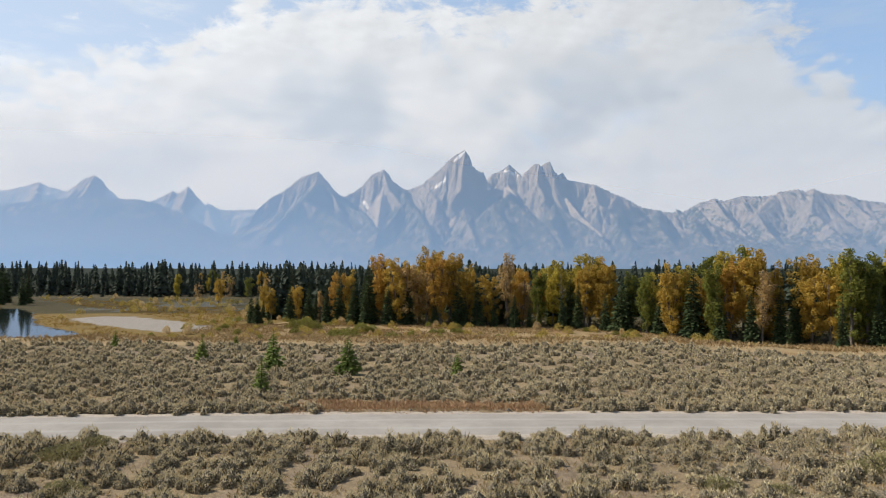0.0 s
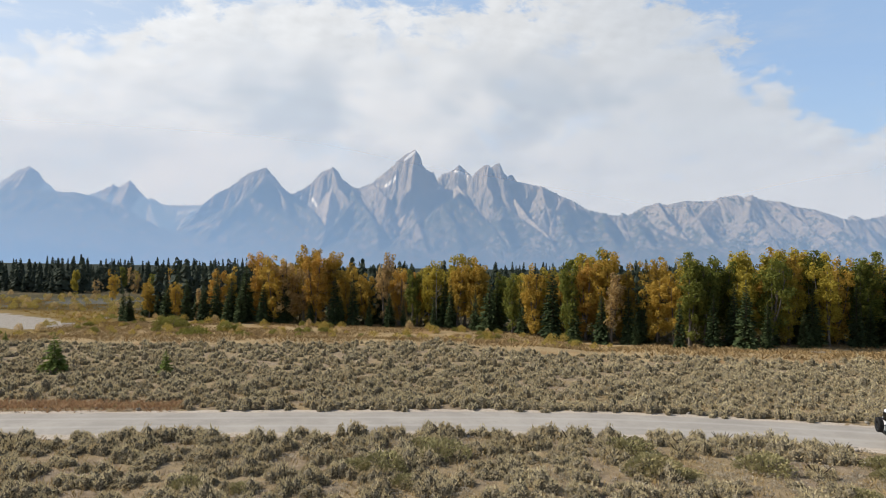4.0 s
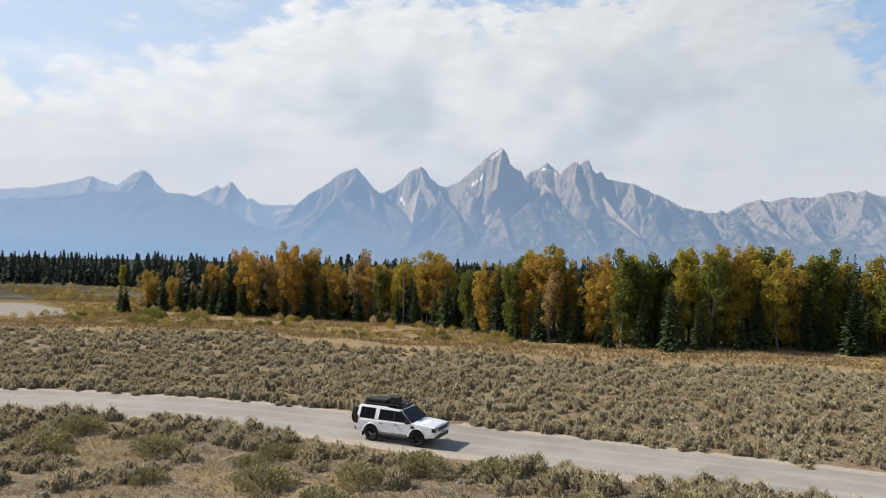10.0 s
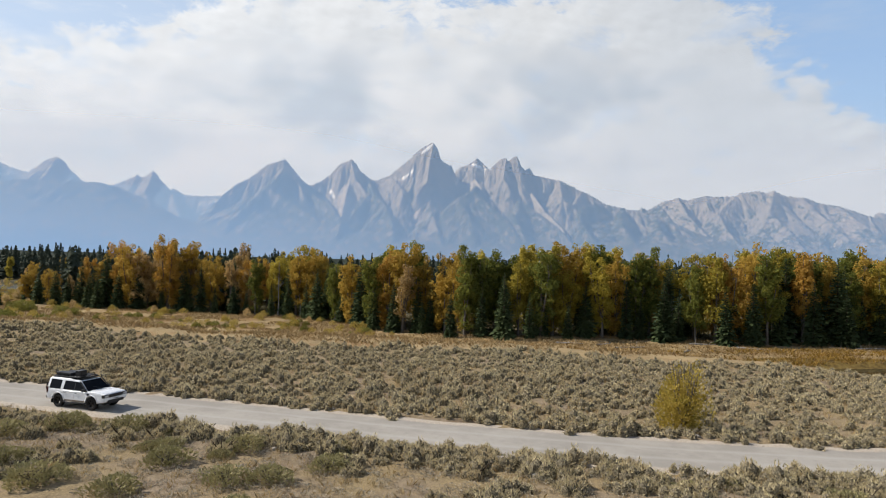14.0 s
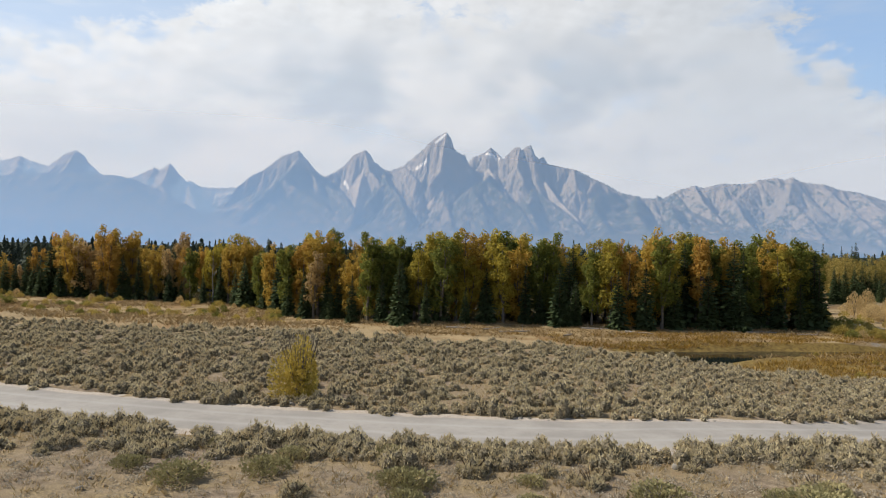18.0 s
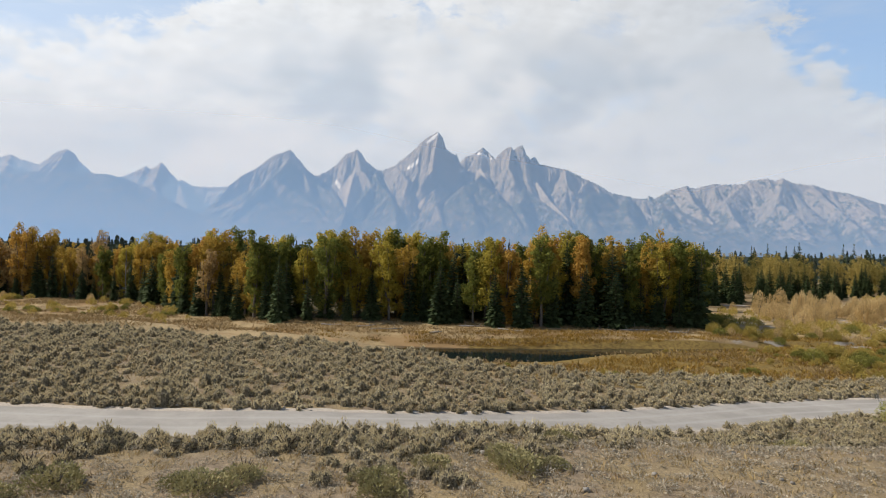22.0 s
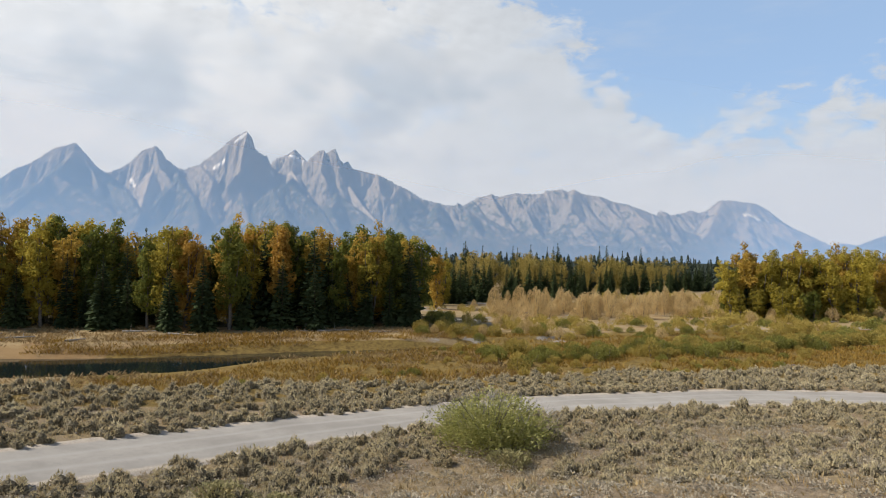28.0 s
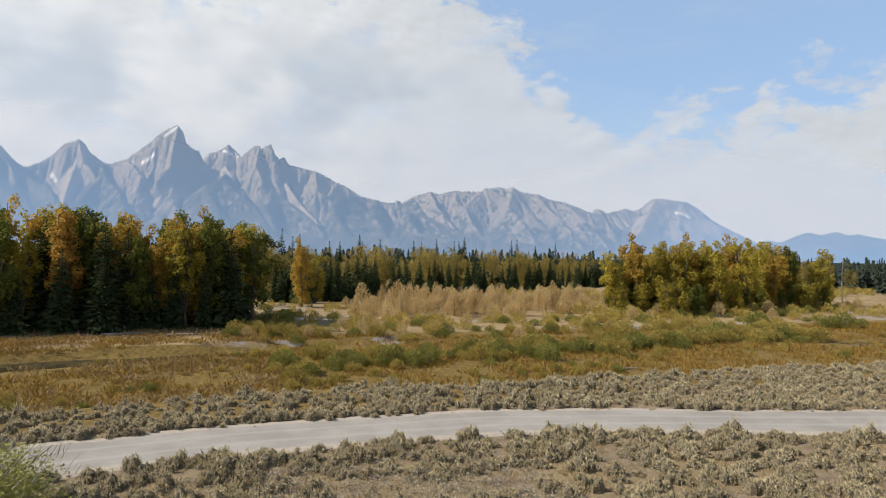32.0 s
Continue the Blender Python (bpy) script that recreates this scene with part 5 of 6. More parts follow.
def build_car(m):
    car = new("off_road_car")
    low = lambda z: 0.945 if z > 0.75 else 0.92
    cab = lambda z: 0.945 - 0.17 * (z - 1.12) / 0.76
    arch = lambda cx: [(cx + 0.50 * math.cos(a), 0.44 + 0.50 * math.sin(a)) for a in np.radians(np.linspace(172, 8, 11))]
    lower = [(-2.36, 0.62), (-2.30, 0.52), (-1.96, 0.50), *arch(-1.39), (-0.93, 0.50), (0.93, 0.50), *arch(1.39), (1.95, 0.50), (2.36, 0.56),
             (2.47, 0.68), (2.475, 0.96), (2.40, 1.085), (1.75, 1.165), (1.06, 1.19), (0.95, 1.15), (-2.33, 1.15), (-2.37, 0.90)]
    part("body", slab_bm(lower, lambda z: 0.945, 0.035, 2), CAR["paint"], car, "white painted lower body", True)
    part("cabin", slab_bm([(-2.33, 1.14), (1.06, 1.14), (0.36, 1.80), (-0.38, 1.83), (-0.52, 1.88), (-2.16, 1.885), (-2.26, 1.80)], cab, 0.04, 2), CAR["paint"], car, smooth=True)
    # Underside.
    part("chassis", box_bm(-2.15, 2.2, -0.6, 0.6, 0.36, 0.56, 0.03), CAR["black"], car)
    for s in (-1, 1):
        part("quarter_window", plate_bm([(-2.15, 1.19), (-1.22, 1.19), (-1.16, 1.76), (-2.08, 1.78)], cab, s), CAR["glass"], car)
        part("rear_window", plate_bm([(-0.98, 1.19), (-0.05, 1.19), (-0.05, 1.73), (-0.90, 1.74)], cab, s), CAR["glass"], car)
        part("front_window", plate_bm([(-0.01, 1.19), (0.90, 1.19), (0.38, 1.70), (-0.01, 1.73)], cab, s), CAR["glass"], car)
        part("window_pillar", plate_bm([(0.93, 1.16), (1.05, 1.16), (0.36, 1.78), (0.25, 1.78)], cab, s), CAR["black"], car)
        for nm, x0, x1 in (("rear_door", -0.96, -0.04), ("front_door", -0.02, 0.98)):
            z0 = 0.56
            a = 0.12 if nm == "rear_door" else 0.0
            d = part(nm, plate_bm([(x0 + 0.06 + a, z0), (x1 - 0.03, z0), (x1, 1.13), (x0, 1.13), (x0, 0.86)], lambda z: 0.945, s, 0.012, 0.03, 0.010), CAR["paint"], car)
            part("handle", box_bm(x0 + 0.05, x0 + 0.26, s * 0.985 - 0.02, s * 0.985 + 0.02, 1.0, 1.045, 0.012), CAR["black"], d, "black door handle")
        part("fender_vent", box_bm(1.02, 1.22, s * 0.95 - 0.015, s * 0.95 + 0.015, 0.93, 1.05, 0.01), CAR["black"], car)
        part("sill", box_bm(-0.92, 0.92, s * 0.93 - 0.03, s * 0.93 + 0.03, 0.44, 0.57, 0.015), CAR["dust"], car, "dusty brown sill")
        part("side_step", tube_bm([(-0.95, s * 0.90, 0.42), (-0.85, s * 1.02, 0.40), (0.85, s * 1.02, 0.40), (0.95, s * 0.90, 0.42)], 0.035), CAR["steel"], car)
        for cx in (-1.39, 1.39):
            pts = [(cx + 0.52 * math.cos(a), s * 0.955, 0.44 + 0.52 * math.sin(a)) for a in np.radians(np.linspace(176, 4, 13))]
            part("arch_flare", tube_bm(pts, 0.038, 6), CAR["paint"], car, smooth=True)
            part("wheel_housing", box_bm(cx - 0.42, cx + 0.42, s * 0.55 - 0.1, s * 0.55 + 0.1, 0.45, 0.92, 0.0), CAR["black"], car)
            wheel_parts(car, "wheel", (cx, s * 0.84, 0.43))
        mir = part("mirror", box_bm(0.76, 0.92, s * 1.06 - 0.09, s * 1.06 + 0.09, 1.16, 1.34, 0.03, 2), CAR["black"], car)
        part("stalk", box_bm(0.82, 0.88, s * 0.95 - 0.04, s * 0.95 + 0.04, 1.17, 1.22, 0.008), CAR["black"], mir)
        part("headlight", box_bm(2.26, 2.488, s * 0.775 - 0.175, s * 0.775 + 0.175, 0.87, 1.05, 0.03), CAR["lamp"], car, "clear headlight with dark surround")
        part("lamp_surround", box_bm(2.24, 2.482, s * 0.775 - 0.19, s * 0.775 + 0.19, 0.855, 1.065, 0.02), CAR["black"], car)
        part("door_pillar", plate_bm([(-0.07, 1.18), (0.01, 1.18), (0.01, 1.735), (-0.07, 1.735)], cab, s, 0.006), CAR["black"], car)
        part("fog_lamp", box_bm(2.40, 2.465, s * 0.72 - 0.06, s * 0.72 + 0.06, 0.66, 0.75, 0.015), CAR["black"], car)
        part("tail_light", box_bm(-2.385, -2.24, s * 0.87 - 0.09, s * 0.87 + 0.09, 0.86, 1.30, 0.02), CAR["red"], car, "dark red tail light")
        part("mud_flap", box_bm(-1.98, -1.95, s * 0.82 - 0.12, s * 0.82 + 0.12, 0.22, 0.50, 0.005), CAR["black"], car)
    # Nose and tail.
    part("grille", box_bm(2.40, 2.495, -0.58, 0.58, 0.85, 1.05, 0.02), CAR["black"], car)
    part("front_bumper", box_bm(2.34, 2.54, -0.62, 0.62, 0.52, 0.70, 0.03, 2), CAR["black"], car)
    pl = part("number_plate", box_bm(2.49, 2.55, -0.2, 0.2, 0.71, 0.82, 0.006), CAR["plate"], car)
    part("bar", box_bm(2.551, 2.556, -0.15, 0.15, 0.745, 0.785, 0.0), CAR["black"], pl)
    part("bonnet", slab_bm([(1.10, 1.18), (1.75, 1.165), (2.36, 1.085), (2.36, 1.11), (1.75, 1.20), (1.10, 1.215)], lambda z: 0.72, 0.012, 2), CAR["paint"], car, smooth=True)
    part("windscreen", slab_bm([(1.035, 1.20), (1.085, 1.20), (0.435, 1.775), (0.385, 1.775)], lambda z: cab(z) - 0.06, 0.01, 1), CAR["glass"], car)
    part("wiper", tube_bm([(1.08, 0.35, 1.19), (0.86, -0.25, 1.40)], 0.012, 5), CAR["black"], car)
    part("back_window", box_bm(-2.345, -2.27, -0.70, 0.70, 1.22, 1.72, 0.02), CAR["glass"], car)
    part("rear_bumper", box_bm(-2.47, -2.28, -0.90, 0.90, 0.50, 0.68, 0.04, 2), CAR["black"], car)
    part("tailgate_carrier", tube_bm([(-2.40, 0.55, 0.62), (-2.60, 0.50, 0.70), (-2.66, 0.0, 1.05), (-2.66, -0.25, 1.10), (-2.40, -0.35, 1.10)], 0.03), CAR["black"], car)
    sp = wheel_parts(car, "spare_wheel", (-2.78, -0.12, 1.10), "x")
    sp["label"] = "spare wheel on a rear carrier"
    # Roof.
    part("roof_panel", slab_bm([(-2.10, 1.885), (-0.50, 1.885), (-0.36, 1.835), (0.30, 1.805), (0.30, 1.825), (-0.34, 1.86), (-0.48, 1.91), (-2.10, 1.91)], lambda z: 0.68, 0.008, 1), CAR["black"], car, "black roof")
    rack = part("roof_rack", box_bm(-2.05, 0.15, -0.66, 0.66, 1.985, 2.01, 0.005), CAR["black"], car, "flat black roof rack")
    for s in (-1, 1):
        part("rail", tube_bm([(-2.08, s * 0.68, 1.99), (0.20, s * 0.68, 1.99)], 0.028, 6), CAR["steel"], rack)
        for x in (-1.9, -1.2, -0.5, 0.05):
            part("foot", box_bm(x - 0.03, x + 0.03, s * 0.68 - 0.02, s * 0.68 + 0.02, 1.85, 1.99, 0.005), CAR["black"], rack)
    for i in range(9):
        x = -1.98 + i * 0.25
        part("cross_bar", box_bm(x - 0.03, x + 0.03, -0.67, 0.67, 2.01, 2.03, 0.004), CAR["steel"], rack)
    bar = part("light_bar", tube_bm([(0.20, -0.62, 1.90), (0.42, -0.60, 1.95), (0.42, 0.60, 1.95), (0.20, 0.62, 1.90)], 0.03, 6), CAR["steel"], car)
    for i in range(5):
        part("lamp", box_bm(0.38, 0.46, -0.46 + i * 0.21, -0.34 + i * 0.21, 1.94, 2.02, 0.015), CAR["black"], bar)
    part("snorkel", tube_bm([(1.15, 0.96, 1.02), (1.05, 0.97, 1.2), (0.42, 0.86, 1.78), (0.40, 0.85, 1.98)], 0.035, 8), CAR["black"], car)
    tagged(car, "white four-door off-road car with black roof rack, parked on gravel", "car")
    car.matrix_basis = m
    # What lies on the rack.
    def load(name, bm, lab, cat, extra=()):
        ob = new(name)
        part("case", bm, CAR["black"], ob)
        for n2, b2, mt in extra:
            part(n2, b2, mt, ob)
        tagged(ob, lab, cat)
        ob.matrix_basis = m
    load("cargo_bag", box_bm(-1.95, -0.65, -0.62, -0.10, 2.03, 2.22, 0.07, 2), "long black cargo bag strapped to the roof rack", "bag",
         [("strap", box_bm(-1.62, -1.57, -0.63, -0.09, 2.025, 2.228, 0.02), CAR["steel"]), ("strap", box_bm(-1.05, -1.0, -0.63, -0.09, 2.025, 2.228, 0.02), CAR["steel"])])
    load("roof_case", box_bm(-1.75, -0.75, 0.05, 0.60, 2.03, 2.17, 0.03, 2), "flat black hard case on the roof rack", "case",
         [("latch", box_bm(-1.5, -1.42, 0.03, 0.06, 2.08, 2.13, 0.004), CAR["steel"]), ("latch", box_bm(-1.08, -1.0, 0.03, 0.06, 2.08, 2.13, 0.004), CAR["steel"])])
    load("storage_box", box_bm(-0.48, -0.02, -0.45, 0.05, 2.03, 2.34, 0.03, 2), "black square storage box on the roof rack", "box",
         [("lid", box_bm(-0.50, 0.0, -0.47, 0.07, 2.335, 2.38, 0.012), CAR["black"])])


build_car(pose(47.2, 32.15, 0.055, 0, 0, -20.0) @ Matrix.Scale(0.91, 4))


# ---- single shrubs, small firs, willows ----
def shrub_proto(name, mats, lab, cat, group, seed, n, wide, high, lo, hi, up, clumps=0, broad=0.3):
    """A shrub with stems and leafage as parts."""
    r = np.random.default_rng(seed)
    ob = new(name)
    stems = []
    for i in range(9 + 3 * clumps):
        a, q = r.uniform(0, math.tau), r.uniform(0.15, 0.7)
        stems.append(tube([(0, 0, 0), (q * wide * 0.5 * math.cos(a), q * wide * 0.5 * math.sin(a), high * 0.4),
                           (q * wide * math.cos(a), q * wide * math.sin(a), high * 0.8)], [0.03, 0.02, 0.008], 4))
    part("woody_base", mesh_of("woody_base", *rooted(stems), M["bark"]), None, ob)
    v = thicket_mesh(seed, n, wide, high, lo, hi, up, clumps, broad) if clumps else shrub_mesh(seed, n, wide, high, lo, hi, up)
    part("leafage", mesh_of("leafage", v, tris(v), M[mats]), None, ob)
    return tagged(ob, lab, cat, group)


WILLOW = {
    "tan": [shrub_proto("willow_shrub", "willow", "dull yellow-green willow shrub on the river flat", "shrub", "willows", 400 + i, 950, 1.15, 1.8, 0.13, 0.30, 1.3) for i in range(3)],
    "gold": [shrub_proto("golden_willow_shrub", "goldwillow", "pale golden willow shrub in autumn leaf", "shrub", "golden willows", 420 + i, 900, 1.15, 2.6, 0.13, 0.30, 1.6) for i in range(3)],
    "green": [shrub_proto("green_willow_shrub", "greenwillow", "dark green willow shrub on the river flat", "shrub", "green shrubs", 440 + i, 1100, 1.25, 1.6, 0.13, 0.28, 0.9) for i in range(2)],
}


PLANTED = []


def set_shrub(kind, x, y, s, r, sz=None):
    PLANTED.append((kind, float(x), float(y), s, sz or s, r.uniform(0, 6.28)))


def plant_shrubs():
    """The nearest 290 of each kind are shrubs of their own; those behind are joined."""
    for kind, ps in WILLOW.items():
        rows = sorted((p for p in PLANTED if p[0] == kind), key=lambda p: p[2])
        for i, (_, x, y, s, sz, turn) in enumerate(rows[:290]):
            set_tree(ps[i % len(ps)], place(None, x, y, turn, s, sz, 0.08))
        rest = np.array([p[1:5] for p in rows[290:]])
        if len(rest):
            far = [shrub_mesh(480 + i, 220, 1.15, 1.9, 0.24, 0.5, 1.3) for i in range(3)]
            v, t = scatter(far, rest[:, 0], rest[:, 1], height(rest[:, 0], rest[:, 1]) - 0.08, rest[:, 2], rest[:, 3], np.random.default_rng(9))
            stuff("willow_thicket", v, t, M[{"tan": "willow", "gold": "goldwillow", "green": "greenwillow"}[kind]], "dull yellow-green willow brush on the far flats", "shrubs", tris)


def willows():
    r = np.random.default_rng(8)
    # Dark green ones that stand out below the terrace.
    for x, y, s in ((-19, 134, 2.0), (-22, 137, 1.7), (-10, 131, 1.7), (-17, 124, 0.75), (9.7, 118, 1.3), (13, 116.5, 1.2), (18.7, 114, 1.3), (1.5, 124, 0.8), (-34, 166, 1.7), (-37, 168, 1.5), (-31, 164, 1.3), (-19, 156, 1.5), (-16.5, 157, 1.2), (40.5, 96, 1.0), (42, 96.5, 0.8),
                    (176, 128, 1.7), (174, 130, 1.6), (271, 114, 1.8), (286, 106, 2.0), (283, 107, 1.6)):
        set_shrub("green", x, y, s, r)
    set_shrub("tan", 52, 100, 0.8, r)
    # Brush in front of the southern half of the grove.
    for i in range(190):
        x = r.uniform(-66, 62)
        back = grove_front(x) - r.uniform(1, 62) * np.interp(x, [-66, 20, 62], [1.0, 0.8, 0.35])
        if back < edge(x) + 9:
            continue
        kind = "gold" if r.random() < 0.08 else "green" if r.random() < 0.38 else "tan"
        set_shrub(kind, x, back, r.uniform(0.4, 0.95), r)
    for i in range(36):
        set_shrub("tan" if r.random() < 0.7 else "gold", r.uniform(-130, -60), r.uniform(190, 300), r.uniform(0.6, 1.2), r)
    # The golden thicket north of the grove.
    for i in range(165):
        u = r.random()
        x = 198 + 68 * u + r.normal(0, 3)
        y = 139 + 6 * u + r.uniform(0, 40)
        set_shrub("gold", x, y, r.uniform(0.8, 1.7), r, r.uniform(0.8, 1.0) + 1.7 * r.random() ** 2)
    for i in range(90):
        x = r.uniform(168, 262)
        set_shrub("tan" if r.random() < 0.9 else "gold", x, r.uniform(108, 138), r.uniform(0.5, 1.05), r)
    # Green and rusty shrubs along the marsh.
    for i in range(190):
        x = 262 - 94 * r.random() ** 1.3
        y = np.interp(x, [146, 190, 262], [84, 88, 98]) + r.normal(0, 3.4)
        q = r.random()
        set_shrub("green" if q < 0.55 else "tan", x, y, r.uniform(0.6, 1.4), r)
    for i in range(210):
        x = r.uniform(166, 330)
        y = r.uniform(104, 134) if x < 270 else r.uniform(100, 150)
        q = r.random()
        set_shrub("tan" if q < 0.72 else "green" if q < 0.95 else "gold", x, y, r.uniform(0.5, 1.15), r)
    for i in range(50):
        set_shrub("green" if r.random() < 0.3 else "tan", r.uniform(170, 196), r.uniform(132, 196), r.uniform(0.4, 1.0), r)
    for i in range(120):
        x = r.uniform(150, 285)
        q = r.random()
        set_shrub("green" if q < 0.2 else "tan", x, r.uniform(74, 100), r.uniform(0.3, 0.75) * (0.6 if x < 168 else 1.0), r)
    for i in range(90):
        q = r.random()
        set_shrub("green" if q < 0.35 else "tan" if q < 0.8 else "gold", r.uniform(246, 340), r.uniform(130, 152), r.uniform(0.8, 1.5), r)
    for i in range(280):
        x = r.uniform(255, 460)
        set_shrub("tan", x, 150 + (x - 255) * 0.3 + r.uniform(0, 60), r.uniform(0.8, 1.6), r)
    grove_x = lambda y: np.interp(y, [150, 200, 345], [-38, -62, -60])
    for i in range(190):
        y = r.uniform(150, 345)
        x = left_bank(y) + r.uniform(14, 130)
        if abs((x + 83) + 0.95 * (y - 184)) > 16 and x < grove_x(y):
            set_shrub("tan" if r.random() < 0.8 else "gold", x, y, r.uniform(0.4, 1.0), r)
    for i in range(44):
        set_shrub("tan" if r.random() < 0.6 else "green", r.uniform(120, 210), r.uniform(64, 78), r.uniform(0.35, 0.7), r)


willows()
plant_shrubs()

# Two large roadside shrubs.
BIG = shrub_proto("roadside_willow", "yellowroad", "tall yellow willow shrub at the road's far edge", "shrub", "", 470, 4500, 1.5, 4.6, 0.09, 0.20, 2.0, 5)
BIG.matrix_basis = place(None, 82.6, 28.9, 0.4, 1.4, 1.1)
BIG2 = shrub_proto("roadside_bush", "roadgreen", "wide green willow bush by the road with grey twigs", "shrub", "", 471, 21000, 2.9, 3.0, 0.05, 0.115, 0.55, 13, 0.55)
BIG2.matrix_basis = place(None, 151.6, 37.0, 0.4, 1.62, 1.16)


def bare_twigs():
    """Grey leafless shoots that stand out of the bush's top."""
    r = np.random.default_rng(473)
    n = 420
    a, q = r.uniform(0, math.tau, n), np.sqrt(r.random(n))
    c = np.c_[2.5 * q * np.cos(a), 2.5 * q * np.sin(a), 1.55 + 0.75 * (1 - q ** 2) + r.normal(0, 0.2, n)]
    d = np.c_[0.5 * np.cos(a) * q, 0.5 * np.sin(a) * q, np.ones(n)] + r.normal(0, 0.25, (n, 3))
    v = spikes(c, d, r.uniform(0.25, 0.7, n), r.uniform(0.006, 0.012, n), r)
    twigs = part("twig_spray", mesh_of("twig_spray", v, tris(v), M["deadwood"]), None, BIG2)
    tagged(twigs, "grey leafless twigs", kind="stuff")


bare_twigs()

# Young firs on the sage flat.
for i, (x, y, h) in enumerate(((-14.7, 58.3, 3.1), (-13.3, 49.3, 2.2), (-7.9, 55.8, 2.9), (1.2, 54.8, 1.9), (-23.4, 65.4, 2.0), (-36.0, 74.0, 1.8), (-24.0, 78.0, 1.2))):
    t, c = spruce_meshes(500 + i, h * 1.18, 0.36 if i in (0, 2, 4) else 0.31, 17, 22)
    plant("young_fir", t, c, M["darkbark"], M["youngneedle"], "small bright green fir standing in sagebrush", "tree", "young firs").matrix_basis = place(None, x, y, i * 1.1, 1.0)


# ---- woods in the distance ----
def far_woods():
    r = np.random.default_rng(21)
    tpl = []
    for s in range(4):
        q = np.random.default_rng(600 + s)
        C, D, L, W = [], [], [], []
        for i in range(12):
            z, rad = 0.02 + 0.078 * i, (0.20 + 0.02 * s) * (1 - i / 12.3) ** 0.85 * q.uniform(0.8, 1.2)
            for a in q.uniform(0, math.tau) + np.arange(7) * math.tau / 7 + q.normal(0, 0.25, 7):
                out_ = rad * q.uniform(0.75, 1.2)
                C.append((0, 0, z + 0.13)), D.append((math.cos(a) * out_, math.sin(a) * out_, -0.10 + q.normal(0, 0.02))), L.append(math.hypot(out_, 0.10)), W.append(0.010 + rad * 0.38)
        tpl.append(leaves(np.array(C), np.array(D, float), np.array(L), np.array(W), q, 0.45))
    xs, ys, hs = [], [], []

    def band(n, xa, xb, ya, yb, h0, h1):
        xs.append(r.uniform(xa, xb, n)), ys.append(r.uniform(ya, yb, n)), hs.append(r.uniform(h0, h1, n))
    band(650, -460, -60, 335, 470, 6, 12)
    band(350, -460, -60, 335, 470, 10, 18)
    band(300, -70, 175, 205, 300, 9, 16)
    for px, py in zip(r.uniform(-60, 172, 70), r.uniform(20, 95, 70)):
        set_tree(SPRUCE[r.integers(5)], place(None, px, grove_front(px) + py, r.uniform(0, 6.28), r.uniform(0.55, 1.08)))
    band(70, -75, 55, 205, 250, 13, 18.5)
    band(80, 150, 420, 270, 420, 12, 19)
    band(230, 345, 800, 205, 440, 9, 18)
    band(420, -900, 1100, 470, 900, 14, 22)
    x, y, h = np.concatenate(xs), np.concatenate(ys), np.concatenate(hs)
    ok = (y > 330) | (x > -60) | (x < left_bank(y) - 60)
    ok &= ~((x > 165) & (x < 345) & (y < 205 + (x - 186) * 0.62))
    x, y, h = x[ok], y[ok], h[ok]
    v, t = scatter(tpl, x, y, height(x, y) - 0.3, h, h, r)
    stuff("far_conifer_woods", v, t, M["farwood"], "distant dark conifer woods across the valley floor", "woods")


far_woods()


